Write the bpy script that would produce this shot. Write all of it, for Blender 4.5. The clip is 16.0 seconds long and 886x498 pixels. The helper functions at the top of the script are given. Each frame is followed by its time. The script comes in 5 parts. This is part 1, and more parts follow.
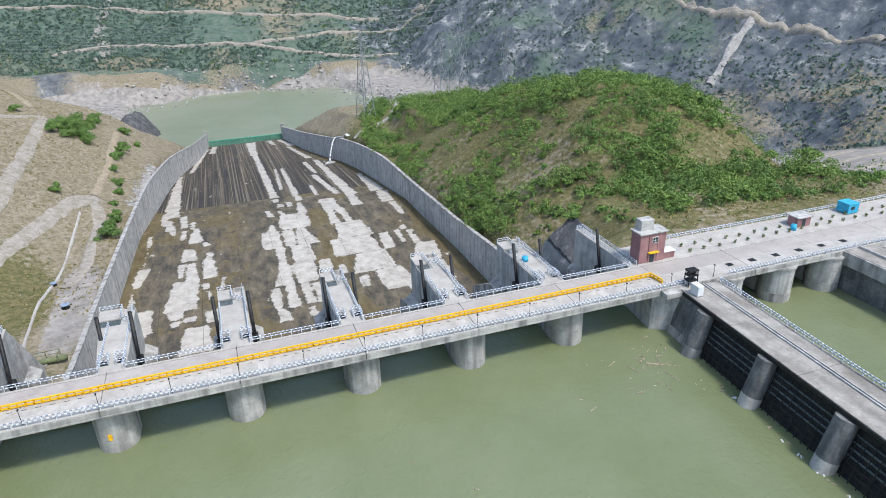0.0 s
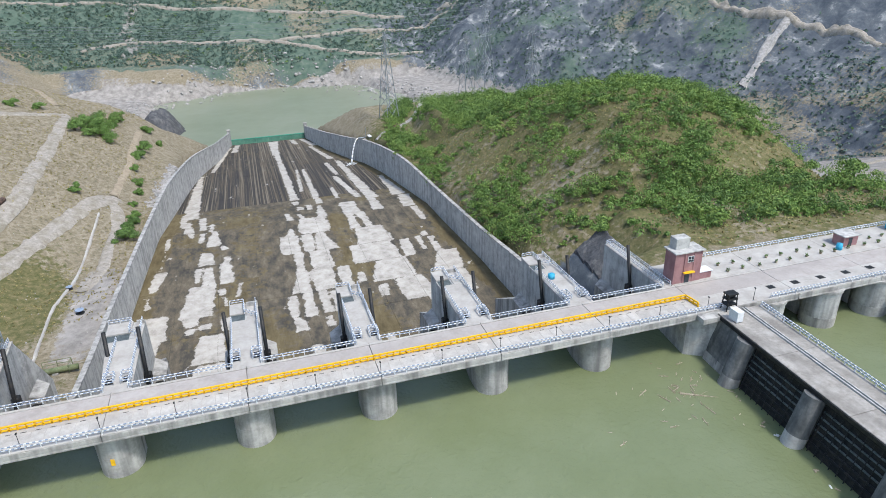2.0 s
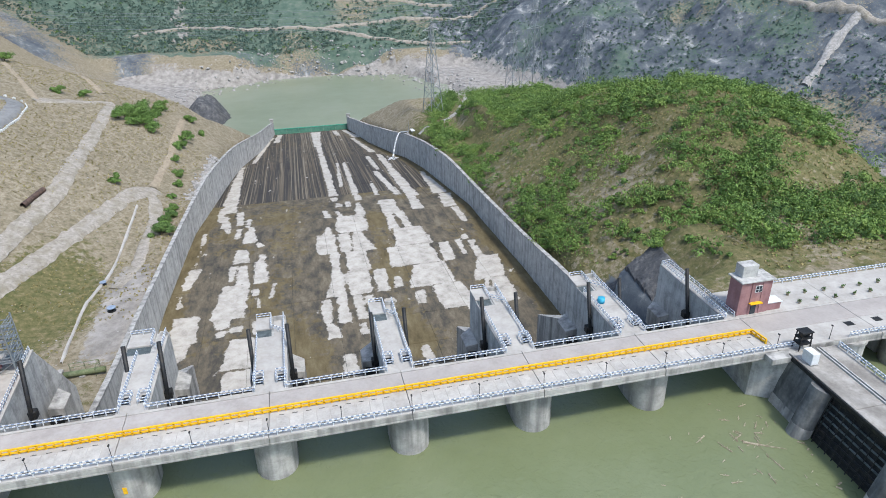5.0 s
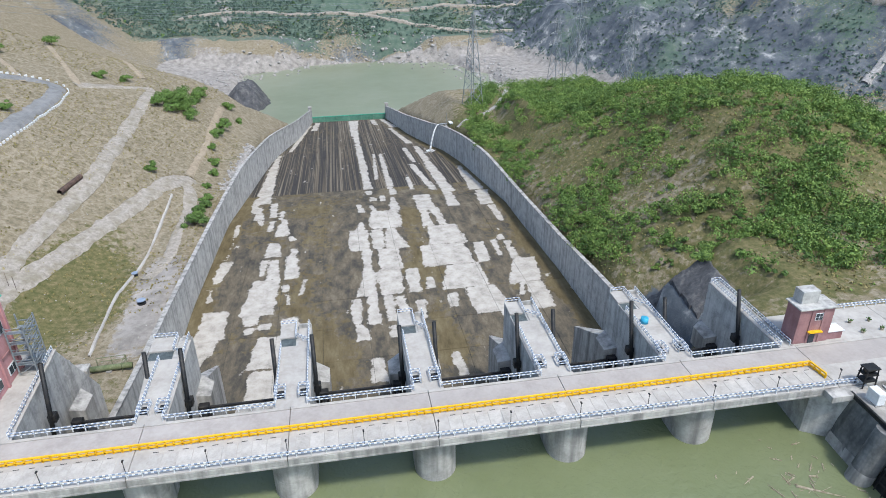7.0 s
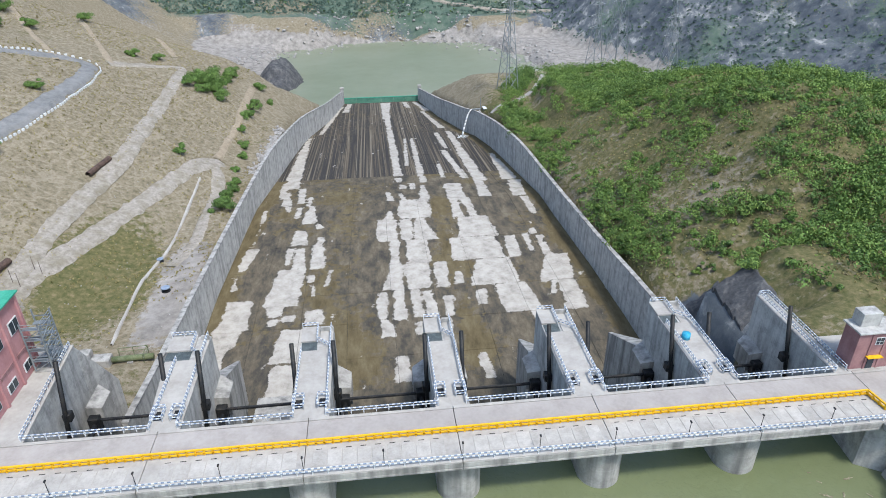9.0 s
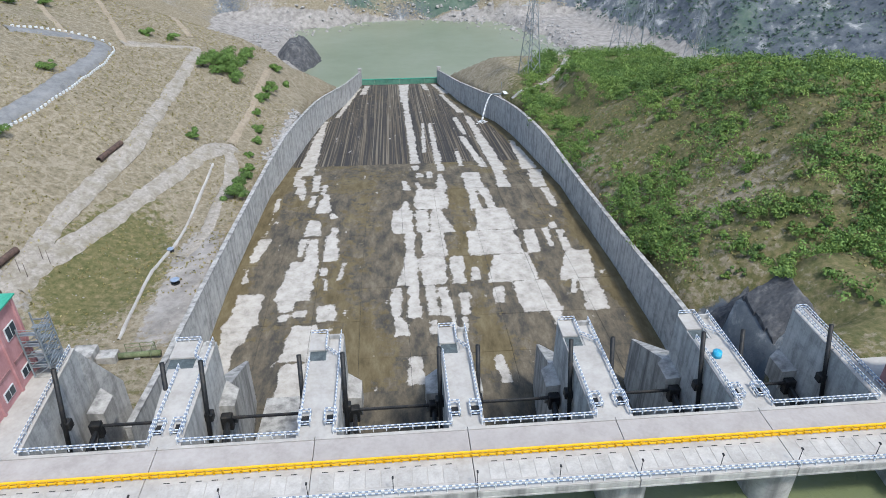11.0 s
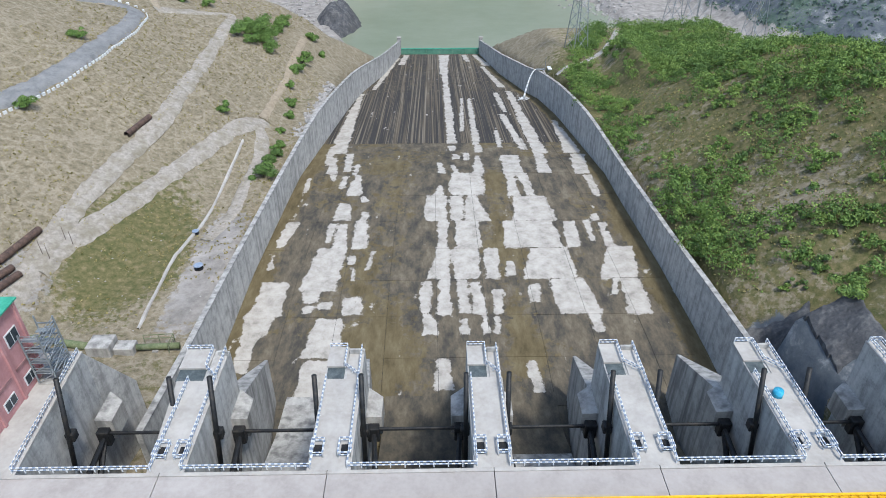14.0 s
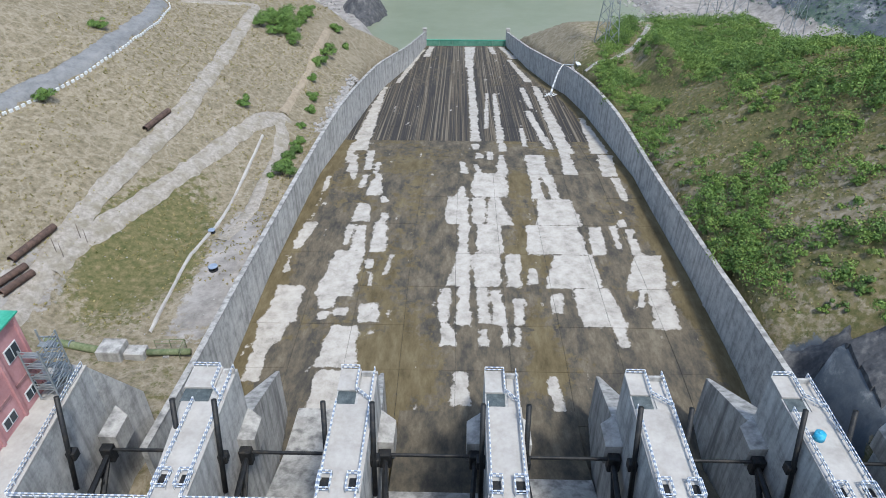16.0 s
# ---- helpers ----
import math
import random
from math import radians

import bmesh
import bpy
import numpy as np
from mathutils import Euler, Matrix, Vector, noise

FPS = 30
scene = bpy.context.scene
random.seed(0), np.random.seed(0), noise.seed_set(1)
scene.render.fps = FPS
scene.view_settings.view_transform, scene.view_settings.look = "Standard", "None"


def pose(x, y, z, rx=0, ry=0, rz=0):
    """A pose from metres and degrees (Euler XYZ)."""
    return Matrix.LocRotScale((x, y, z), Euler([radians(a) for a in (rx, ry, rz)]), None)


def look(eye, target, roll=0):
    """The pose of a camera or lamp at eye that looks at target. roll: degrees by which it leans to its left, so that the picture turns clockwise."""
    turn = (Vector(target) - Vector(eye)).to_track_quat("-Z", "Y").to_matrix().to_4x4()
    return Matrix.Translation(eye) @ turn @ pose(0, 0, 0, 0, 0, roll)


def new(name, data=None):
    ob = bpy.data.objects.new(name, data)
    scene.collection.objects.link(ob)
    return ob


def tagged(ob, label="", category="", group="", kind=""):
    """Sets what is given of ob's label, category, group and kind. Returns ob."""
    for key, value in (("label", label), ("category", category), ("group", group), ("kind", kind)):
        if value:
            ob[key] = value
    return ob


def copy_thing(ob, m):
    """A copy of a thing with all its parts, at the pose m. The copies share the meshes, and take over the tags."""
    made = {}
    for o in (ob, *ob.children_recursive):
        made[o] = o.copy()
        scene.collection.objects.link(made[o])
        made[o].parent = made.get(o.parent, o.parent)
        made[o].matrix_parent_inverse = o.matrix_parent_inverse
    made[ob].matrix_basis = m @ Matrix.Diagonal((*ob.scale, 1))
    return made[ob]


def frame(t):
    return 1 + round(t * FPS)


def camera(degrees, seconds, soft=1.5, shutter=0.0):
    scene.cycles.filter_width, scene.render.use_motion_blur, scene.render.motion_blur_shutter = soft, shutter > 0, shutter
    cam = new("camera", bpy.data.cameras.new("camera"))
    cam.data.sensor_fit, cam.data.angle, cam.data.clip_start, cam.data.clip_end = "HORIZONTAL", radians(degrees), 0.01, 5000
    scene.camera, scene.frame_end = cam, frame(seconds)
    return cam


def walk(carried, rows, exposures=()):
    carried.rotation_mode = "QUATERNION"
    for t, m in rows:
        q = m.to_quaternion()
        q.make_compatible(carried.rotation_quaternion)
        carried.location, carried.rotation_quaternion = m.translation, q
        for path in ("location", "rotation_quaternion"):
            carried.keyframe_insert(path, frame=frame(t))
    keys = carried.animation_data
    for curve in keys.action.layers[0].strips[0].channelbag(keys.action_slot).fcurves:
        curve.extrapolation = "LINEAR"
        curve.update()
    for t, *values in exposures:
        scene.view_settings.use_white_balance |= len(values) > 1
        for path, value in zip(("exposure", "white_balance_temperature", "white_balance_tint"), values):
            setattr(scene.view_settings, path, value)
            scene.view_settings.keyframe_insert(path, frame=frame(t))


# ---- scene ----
cam = camera(69.0, 16.0, 0.95)
PATH = [
    (0, (-17.041, -103.997, 62.945), (-16.457, -102.279, 62.103), -1.7),
    (0.5, (-16.422, -102.162, 63.048), (-15.846, -100.442, 62.206), -1.7),
    (1, (-15.851, -100.492, 63.247), (-15.289, -98.768, 62.404), -1.7),
    (1.5, (-15.245, -98.708, 63.369), (-14.7, -96.978, 62.526), -1.7),
    (2, (-14.646, -96.866, 63.507), (-14.127, -95.13, 62.66), -1.6),
    (2.5, (-14.141, -95.163, 63.657), (-13.647, -93.423, 62.805), -1.5),
    (3, (-13.653, -93.438, 63.77), (-13.179, -91.693, 62.914), -1.4),
    (3.5, (-13.046, -91.673, 63.915), (-12.592, -89.926, 63.053), -1.4),
    (4, (-12.577, -89.917, 64.031), (-12.142, -88.168, 63.164), -1.4),
    (6.5, (-10.496, -81.057, 65.134), (-10.179, -79.297, 64.238), -1.0),
    (7, (-10.08, -79.204, 65.404), (-9.795, -77.445, 64.496), -0.9),
    (7.5, (-9.888, -77.488, 65.635), (-9.633, -75.73, 64.715), -0.8),
    (8, (-9.569, -75.598, 65.783), (-9.342, -73.844, 64.85), -0.7),
    (8.5, (-9.287, -73.789, 65.975), (-9.08, -72.04, 65.028), -0.7),
    (9, (-9.089, -71.95, 66.203), (-8.898, -70.207, 65.242), -0.6),
    (11.5, (-8.279, -62.458, 67.41), (-8.156, -60.749, 66.378), -0.3),
    (12, (-8.061, -60.484, 67.598), (-7.955, -58.783, 66.551), -0.3),
    (12.5, (-7.753, -58.52, 67.804), (-7.665, -56.827, 66.742), -0.3),
    (13, (-7.645, -56.574, 67.933), (-7.574, -54.89, 66.856), -0.3),
    (13.5, (-7.477, -54.645, 68.012), (-7.429, -52.969, 66.922), -0.2),
    (14, (-7.139, -52.655, 68.208), (-7.114, -50.988, 67.103), -0.2),
    (14.5, (-6.799, -50.693, 68.376), (-6.802, -49.035, 67.257), -0.2),
    (15, (-6.649, -48.79, 68.584), (-6.671, -47.143, 67.45), -0.2),
    (15.5, (-6.854, -47.027, 68.855), (-6.886, -45.381, 67.719), -0.1),
    (16, (-6.768, -45.553, 68.992), (-6.81, -43.907, 67.857), -0.1),
]
walk(cam, [(t, look(eye, target, roll)) for t, eye, target, roll in PATH], [(0, 0.86, 6650, 8), (16, 0.78, 6500, 7)])

# ---- light ----
SUN_AZ, SUN_EL = 148.0, 61.0      # degrees: where the sun stands, clockwise from +y
world = bpy.data.worlds.new("sky")
scene.world = world
world.use_nodes = True
wn = world.node_tree.nodes
sky = wn.new("ShaderNodeTexSky")
sky.sky_type, sky.sun_disc = "NISHITA", False
sky.sun_elevation, sky.sun_rotation = radians(SUN_EL), radians(SUN_AZ)
sky.dust_density, sky.air_density = 1.5, 1.2
world.node_tree.links.new(sky.outputs[0], wn["Background"].inputs[0])
wn["Background"].inputs[1].default_value = 0.15
sun = new("sun", bpy.data.lights.new("sun", "SUN"))
sun.data.energy, sun.data.angle, sun.data.color = 2.0, radians(7), (1.0, 0.97, 0.93)
_a, _e = radians(SUN_AZ), radians(SUN_EL)
sun.matrix_world = look((0, 0, 0), (-math.sin(_a) * math.cos(_e), -math.cos(_a) * math.cos(_e), -math.sin(_e)))
sun.location = (60, -60, 150)

# ---- materials ----
def mat(name, stops, scale=1.0, rough=0.85, metal=0.0, bump=0.3, detail=8.0, fine=6.0, dist=0.05, stretch=(1, 1, 1), stain=None, rand=0.0):
    """A procedural surface: colours by a coarse noise, grain by a fine one, relief from both; stain: (colour, scale, stretch, amount)."""
    m = bpy.data.materials.new(name)
    m.use_nodes = True
    n, l = m.node_tree.nodes, m.node_tree.links
    b = n["Principled BSDF"]
    tc = n.new("ShaderNodeTexCoord")
    mp = n.new("ShaderNodeMapping")
    mp.inputs["Scale"].default_value = stretch
    geo = n.new("ShaderNodeNewGeometry")
    l.new(geo.outputs["Position"], mp.inputs[0])
    n1 = n.new("ShaderNodeTexNoise")
    n1.inputs["Scale"].default_value, n1.inputs["Detail"].default_value = scale, detail
    n1.inputs["Roughness"].default_value = 0.65
    l.new(mp.outputs[0], n1.inputs["Vector"])
    n2 = n.new("ShaderNodeTexNoise")
    n2.inputs["Scale"].default_value, n2.inputs["Detail"].default_value = scale * fine, 5
    l.new(mp.outputs[0], n2.inputs["Vector"])
    mx = n.new("ShaderNodeMath")
    mx.operation = "MULTIPLY_ADD"
    l.new(n2.outputs[0], mx.inputs[0])
    mx.inputs[1].default_value = 0.35
    l.new(n1.outputs[0], mx.inputs[2])
    off = n.new("ShaderNodeMath")
    off.operation = "SUBTRACT"
    l.new(mx.outputs[0], off.inputs[0])
    off.inputs[1].default_value = 0.175
    r = n.new("ShaderNodeValToRGB")
    cr = r.color_ramp
    k = len(stops)
    for i, c in enumerate(stops):
        p = 0.32 + 0.36 * i / max(1, k - 1)
        e = cr.elements[i] if i < 2 else cr.elements.new(p)
        e.position, e.color = p, (*c, 1)
    l.new(off.outputs[0], r.inputs[0])
    col = r.outputs[0]
    if stain:
        sc, ss, st, am = stain
        mp2 = n.new("ShaderNodeMapping")
        mp2.inputs["Scale"].default_value = st
        l.new(geo.outputs["Position"], mp2.inputs[0])
        n3 = n.new("ShaderNodeTexNoise")
        n3.inputs["Scale"].default_value, n3.inputs["Detail"].default_value = ss, 6
        l.new(mp2.outputs[0], n3.inputs["Vector"])
        r3 = n.new("ShaderNodeMapRange")
        r3.inputs[1].default_value, r3.inputs[2].default_value, r3.inputs[4].default_value = 0.45, 0.68, am
        l.new(n3.outputs[0], r3.inputs[0])
        mm = n.new("ShaderNodeMix")
        mm.data_type = "RGBA"
        l.new(r3.outputs[0], mm.inputs["Factor"])
        l.new(col, mm.inputs["A"])
        mm.inputs["B"].default_value = (*sc, 1)
        col = mm.outputs["Result"]
    if rand:
        oi = n.new("ShaderNodeObjectInfo")
        hv = n.new("ShaderNodeHueSaturation")
        mr = n.new("ShaderNodeMapRange")
        mr.inputs[3].default_value, mr.inputs[4].default_value = 1 - rand, 1 + rand
        l.new(oi.outputs["Random"], mr.inputs[0])
        l.new(mr.outputs[0], hv.inputs["Value"])
        l.new(col, hv.inputs["Color"])
        col = hv.outputs[0]
    l.new(col, b.inputs["Base Color"])
    b.inputs["Roughness"].default_value, b.inputs["Metallic"].default_value = rough, metal
    b.inputs["Specular IOR Level"].default_value = 0.3
    if bump:
        bp = n.new("ShaderNodeBump")
        bp.inputs["Strength"].default_value, bp.inputs["Distance"].default_value = bump, dist
        l.new(mx.outputs[0], bp.inputs["Height"])
        l.new(bp.outputs[0], b.inputs["Normal"])
    return m


M_CONC = mat("concrete", [(0.27, 0.26, 0.25), (0.36, 0.355, 0.34), (0.45, 0.44, 0.425)], 0.35, 0.9, bump=0.25,
             stain=((0.10, 0.10, 0.10), 0.5, (1.2, 1.2, 0.10), 0.75))
M_CONC_WALL = mat("weathered_concrete", [(0.28, 0.28, 0.275), (0.42, 0.42, 0.41), (0.51, 0.505, 0.495)], 0.4, 0.9, bump=0.3,
                  stain=((0.13, 0.13, 0.13), 0.8, (1, 1, 0.07), 0.55))
# streaked concrete, base darkened to carry the shade of the intake's unlit side
M_CONC_SHADE = mat("blackened_concrete", [(0.085, 0.09, 0.093), (0.14, 0.145, 0.147), (0.21, 0.21, 0.21)], 0.3, 0.9, bump=0.3,
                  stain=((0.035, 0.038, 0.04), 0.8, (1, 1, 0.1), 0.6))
M_DECK = mat("deck_concrete", [(0.31, 0.295, 0.275), (0.375, 0.36, 0.34), (0.435, 0.42, 0.40)], 0.25, 0.9, bump=0.15,
             stain=((0.28, 0.27, 0.26), 0.22, (0.4, 1, 1), 0.3))
M_ROAD = mat("road_surface", [(0.30, 0.275, 0.26), (0.35, 0.325, 0.31), (0.39, 0.365, 0.35)], 0.3, 0.92, bump=0.1,
             stain=((0.27, 0.25, 0.24), 0.12, (0.15, 1, 1), 0.4))
M_WORN = mat("stained_slab", [(0.20, 0.185, 0.17), (0.29, 0.275, 0.255), (0.37, 0.355, 0.335)], 0.3, 0.92, bump=0.2,
             stain=((0.13, 0.12, 0.11), 0.3, (1, 0.3, 1), 0.6))
M_COVER = mat("cover_slab", [(0.32, 0.31, 0.29), (0.385, 0.37, 0.35), (0.445, 0.43, 0.41)], 0.6, 0.9, bump=0.2, rand=0.08)
M_YELLOW = mat("yellow_paint", [(0.62, 0.33, 0.01), (0.75, 0.42, 0.015), (0.8, 0.47, 0.03)], 0.8, 0.55, bump=0.1)
M_WHITE = mat("white_paint", [(0.52, 0.54, 0.56), (0.6, 0.62, 0.64), (0.68, 0.69, 0.7)], 0.8, 0.6, bump=0.1)
M_BLUE = mat("blue_paint", [(0.16, 0.21, 0.30), (0.21, 0.27, 0.37), (0.27, 0.33, 0.43)], 0.8, 0.6, bump=0.1)
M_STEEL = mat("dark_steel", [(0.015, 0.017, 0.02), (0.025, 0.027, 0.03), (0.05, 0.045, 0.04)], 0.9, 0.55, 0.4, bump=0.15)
M_GALV = mat("galvanised_steel", [(0.2, 0.23, 0.25), (0.27, 0.30, 0.32), (0.33, 0.36, 0.38)], 0.8, 0.5, 0.5, bump=0.1)
M_RACK = mat("worn_rack_steel", [(0.06, 0.075, 0.08), (0.09, 0.11, 0.115), (0.14, 0.16, 0.165)], 0.9, 0.6, 0.3, bump=0.1)
M_RED = mat("maroon_wall", [(0.25, 0.135, 0.14), (0.30, 0.17, 0.175), (0.35, 0.205, 0.205)], 0.4, 0.85, bump=0.15, stain=((0.16, 0.07, 0.07), 0.5, (1, 1, .2), .5))
M_PINK = mat("pink_wall", [(0.40, 0.20, 0.21), (0.46, 0.24, 0.25), (0.52, 0.29, 0.3)], 0.4, 0.85, bump=0.15, stain=((0.3, 0.14, 0.14), 0.5, (1, 1, .2), .4))
M_FOAM = mat("foaming_water", [(0.62, 0.65, 0.66), (0.72, 0.74, 0.75), (0.8, 0.81, 0.82)], 1.5, 0.4, bump=0.3)
M_GLASS = mat("window_glass", [(0.03, 0.04, 0.05), (0.05, 0.06, 0.07)], 0.4, 0.12, bump=0)
M_TEAL = mat("green_sheet", [(0.03, 0.25, 0.17), (0.05, 0.32, 0.22), (0.08, 0.38, 0.28)], 0.5, 0.6, bump=0.1)
M_TARP = mat("blue_tarpaulin", [(0.02, 0.25, 0.42), (0.03, 0.33, 0.52), (0.08, 0.42, 0.6)], 1.2, 0.5, bump=0.4)
M_BARRIER = mat("green_end_wall", [(0.06, 0.17, 0.12), (0.085, 0.22, 0.16), (0.12, 0.27, 0.2)], 0.3, 0.6, bump=0.2)
M_WOOD = mat("driftwood", [(0.16, 0.13, 0.09), (0.28, 0.24, 0.18), (0.42, 0.38, 0.3)], 1.5, 0.9, bump=0.3)
M_RUST = mat("rusty_pipe", [(0.05, 0.035, 0.03), (0.09, 0.06, 0.05), (0.14, 0.09, 0.07)], 0.8, 0.8, bump=0.3)
M_PIPE = mat("mossy_pipe", [(0.09, 0.12, 0.06), (0.14, 0.17, 0.09), (0.2, 0.22, 0.14)], 0.8, 0.8, bump=0.3)
M_GRAVEL = mat("gravel_track", [(0.21, 0.19, 0.16), (0.29, 0.265, 0.235), (0.37, 0.345, 0.31)], 0.9, 0.95, bump=0.5, stain=((0.17, 0.15, 0.10), 0.3, (1, 1, 1), 0.6))
M_TRACK = mat("earth_track", [(0.22, 0.18, 0.13), (0.28, 0.235, 0.175), (0.34, 0.29, 0.225)], 0.5, 0.95, bump=0.5)
M_ASPHALT = mat("asphalt", [(0.14, 0.145, 0.15), (0.19, 0.195, 0.2), (0.23, 0.23, 0.235)], 0.3, 0.9, bump=0.1)
M_STONE = mat("pale_stone", [(0.2, 0.195, 0.185), (0.3, 0.29, 0.28), (0.42, 0.41, 0.4)], 0.5, 0.9, bump=0.5)
M_DARKROCK = mat("dark_rock", [(0.045, 0.047, 0.053), (0.075, 0.078, 0.085), (0.15, 0.15, 0.15)], 0.25, 0.9, bump=1.0, dist=0.5, stretch=(1, 1, 0.5))
M_LEAF = [mat("leaves_a", [(0.075, 0.14, 0.03), (0.115, 0.20, 0.047), (0.165, 0.265, 0.072)], 0.5, 0.75, bump=0),
          mat("leaves_b", [(0.11, 0.175, 0.038), (0.165, 0.25, 0.06), (0.22, 0.32, 0.09)], 0.5, 0.75, bump=0),
          mat("leaves_c", [(0.055, 0.105, 0.03), (0.085, 0.15, 0.043), (0.115, 0.195, 0.06)], 0.5, 0.75, bump=0)]
# distant leaves: aerial haze is put into the colour, paler and bluer
M_FAR_HAZY = mat("far_foliage", [(0.06, 0.105, 0.09), (0.09, 0.14, 0.115), (0.13, 0.18, 0.14)], 0.05, 0.9, bump=0)
M_DRY = mat("dry_grass_tufts", [(0.16, 0.15, 0.06), (0.24, 0.21, 0.09), (0.33, 0.28, 0.14)], 0.3, 0.9, bump=0)
M_BARK = mat("bark", [(0.08, 0.06, 0.04), (0.14, 0.11, 0.08)], 2.0, 0.95, bump=0.5)


def water_material(name, body, wave, strength, rough):
    m = mat(name, body, 0.012, rough, bump=0)
    n, l = m.node_tree.nodes, m.node_tree.links
    b = n["Principled BSDF"]
    b.inputs["Specular IOR Level"].default_value = 0.3
    geo = n.new("ShaderNodeNewGeometry")
    w1 = n.new("ShaderNodeTexNoise")
    w1.inputs["Scale"].default_value, w1.inputs["Detail"].default_value = wave, 6
    w1.inputs["Distortion"].default_value = 0.6
    l.new(geo.outputs["Position"], w1.inputs["Vector"])
    bp = n.new("ShaderNodeBump")
    bp.inputs["Strength"].default_value, bp.inputs["Distance"].default_value = strength, 0.25
    l.new(w1.outputs[0], bp.inputs["Height"])
    l.new(bp.outputs[0], b.inputs["Normal"])
    return m


M_WATER = water_material("reservoir_water", [(0.125, 0.15, 0.072), (0.145, 0.172, 0.092), (0.17, 0.197, 0.115)], 0.9, 0.9, 0.16)
M_POOL = water_material("river_water", [(0.16, 0.185, 0.12), (0.185, 0.21, 0.145), (0.21, 0.23, 0.17)], 0.2, 0.2, 0.3)


def mixed(name, layers, attrs, bump=0.6, dist=0.3, net=None):
    """Ground: colour ramps mixed by mesh attributes, each roughened by noise."""
    m = bpy.data.materials.new(name)
    m.use_nodes = True
    n, l = m.node_tree.nodes, m.node_tree.links
    b = n["Principled BSDF"]
    geo = n.new("ShaderNodeNewGeometry")
    outs = []
    hs = None
    for stops, scale, stretch, *fine in layers:
        mp = n.new("ShaderNodeMapping")
        mp.inputs["Scale"].default_value = stretch
        l.new(geo.outputs["Position"], mp.inputs[0])
        nz = n.new("ShaderNodeTexNoise")
        nz.inputs["Scale"].default_value, nz.inputs["Detail"].default_value, nz.inputs["Roughness"].default_value = scale, fine[0] if fine else 12, 0.72
        nz.inputs["Distortion"].default_value = 0.7 if fine else 0.0
        l.new(mp.outputs[0], nz.inputs["Vector"])
        r = n.new("ShaderNodeValToRGB")
        for i, c in enumerate(stops):
            p = 0.34 + 0.32 * i / (len(stops) - 1)
            e = r.color_ramp.elements[i] if i < 2 else r.color_ramp.elements.new(p)
            e.position, e.color = p, (*c, 1)
        l.new(nz.outputs[0], r.inputs[0])
        outs.append(r.outputs[0])
        hs = hs or nz.outputs[0]
    edge = n.new("ShaderNodeTexNoise")
    edge.inputs["Scale"].default_value, edge.inputs["Detail"].default_value = 0.45, 8
    edge.inputs["Roughness"].default_value = 0.7
    l.new(geo.outputs["Position"], edge.inputs["Vector"])
    if net:
        # thin trodden paths that meet like a net: (colour, cell scale, amount)
        warp = n.new("ShaderNodeVectorMath")
        warp.operation = "MULTIPLY_ADD"
        l.new(edge.outputs["Color"], warp.inputs[0])
        warp.inputs[1].default_value = (5, 5, 5)
        l.new(geo.outputs["Position"], warp.inputs[2])
        vor = n.new("ShaderNodeTexVoronoi")
        vor.feature = "DISTANCE_TO_EDGE"
        vor.inputs["Scale"].default_value = net[1]
        l.new(warp.outputs[0], vor.inputs["Vector"])
        line = n.new("ShaderNodeMapRange")
        line.inputs[1].default_value, line.inputs[2].default_value = 0.015, 0.075
        line.inputs[3].default_value, line.inputs[4].default_value = net[2], 0.0
        l.new(vor.outputs["Distance"], line.inputs[0])
        worn = n.new("ShaderNodeMix")
        worn.data_type = "RGBA"
        l.new(line.outputs[0], worn.inputs["Factor"])
        l.new(outs[0], worn.inputs["A"])
        worn.inputs["B"].default_value = (*net[0], 1)
        outs[0] = worn.outputs["Result"]
    col = outs[0]
    for a, o in zip(attrs, outs[1:]):
        at = n.new("ShaderNodeAttribute")
        at.attribute_name = a
        s = n.new("ShaderNodeMath")
        s.operation = "ADD"
        l.new(at.outputs["Fac"], s.inputs[0])
        l.new(edge.outputs[0], s.inputs[1])
        mr = n.new("ShaderNodeMapRange")
        mr.inputs[1].default_value, mr.inputs[2].default_value = 0.95, 1.05
        l.new(s.outputs[0], mr.inputs[0])
        mm = n.new("ShaderNodeMix")
        mm.data_type = "RGBA"
        l.new(mr.outputs[0], mm.inputs["Factor"])
        l.new(col, mm.inputs["A"])
        l.new(o, mm.inputs["B"])
        col = mm.outputs["Result"]
    l.new(col, b.inputs["Base Color"])
    b.inputs["Roughness"].default_value = 0.95
    b.inputs["Specular IOR Level"].default_value = 0.15
    bp = n.new("ShaderNodeBump")
    bp.inputs["Strength"].default_value, bp.inputs["Distance"].default_value = bump, dist
    l.new(hs, bp.inputs["Height"])
    l.new(bp.outputs[0], b.inputs["Normal"])
    return m


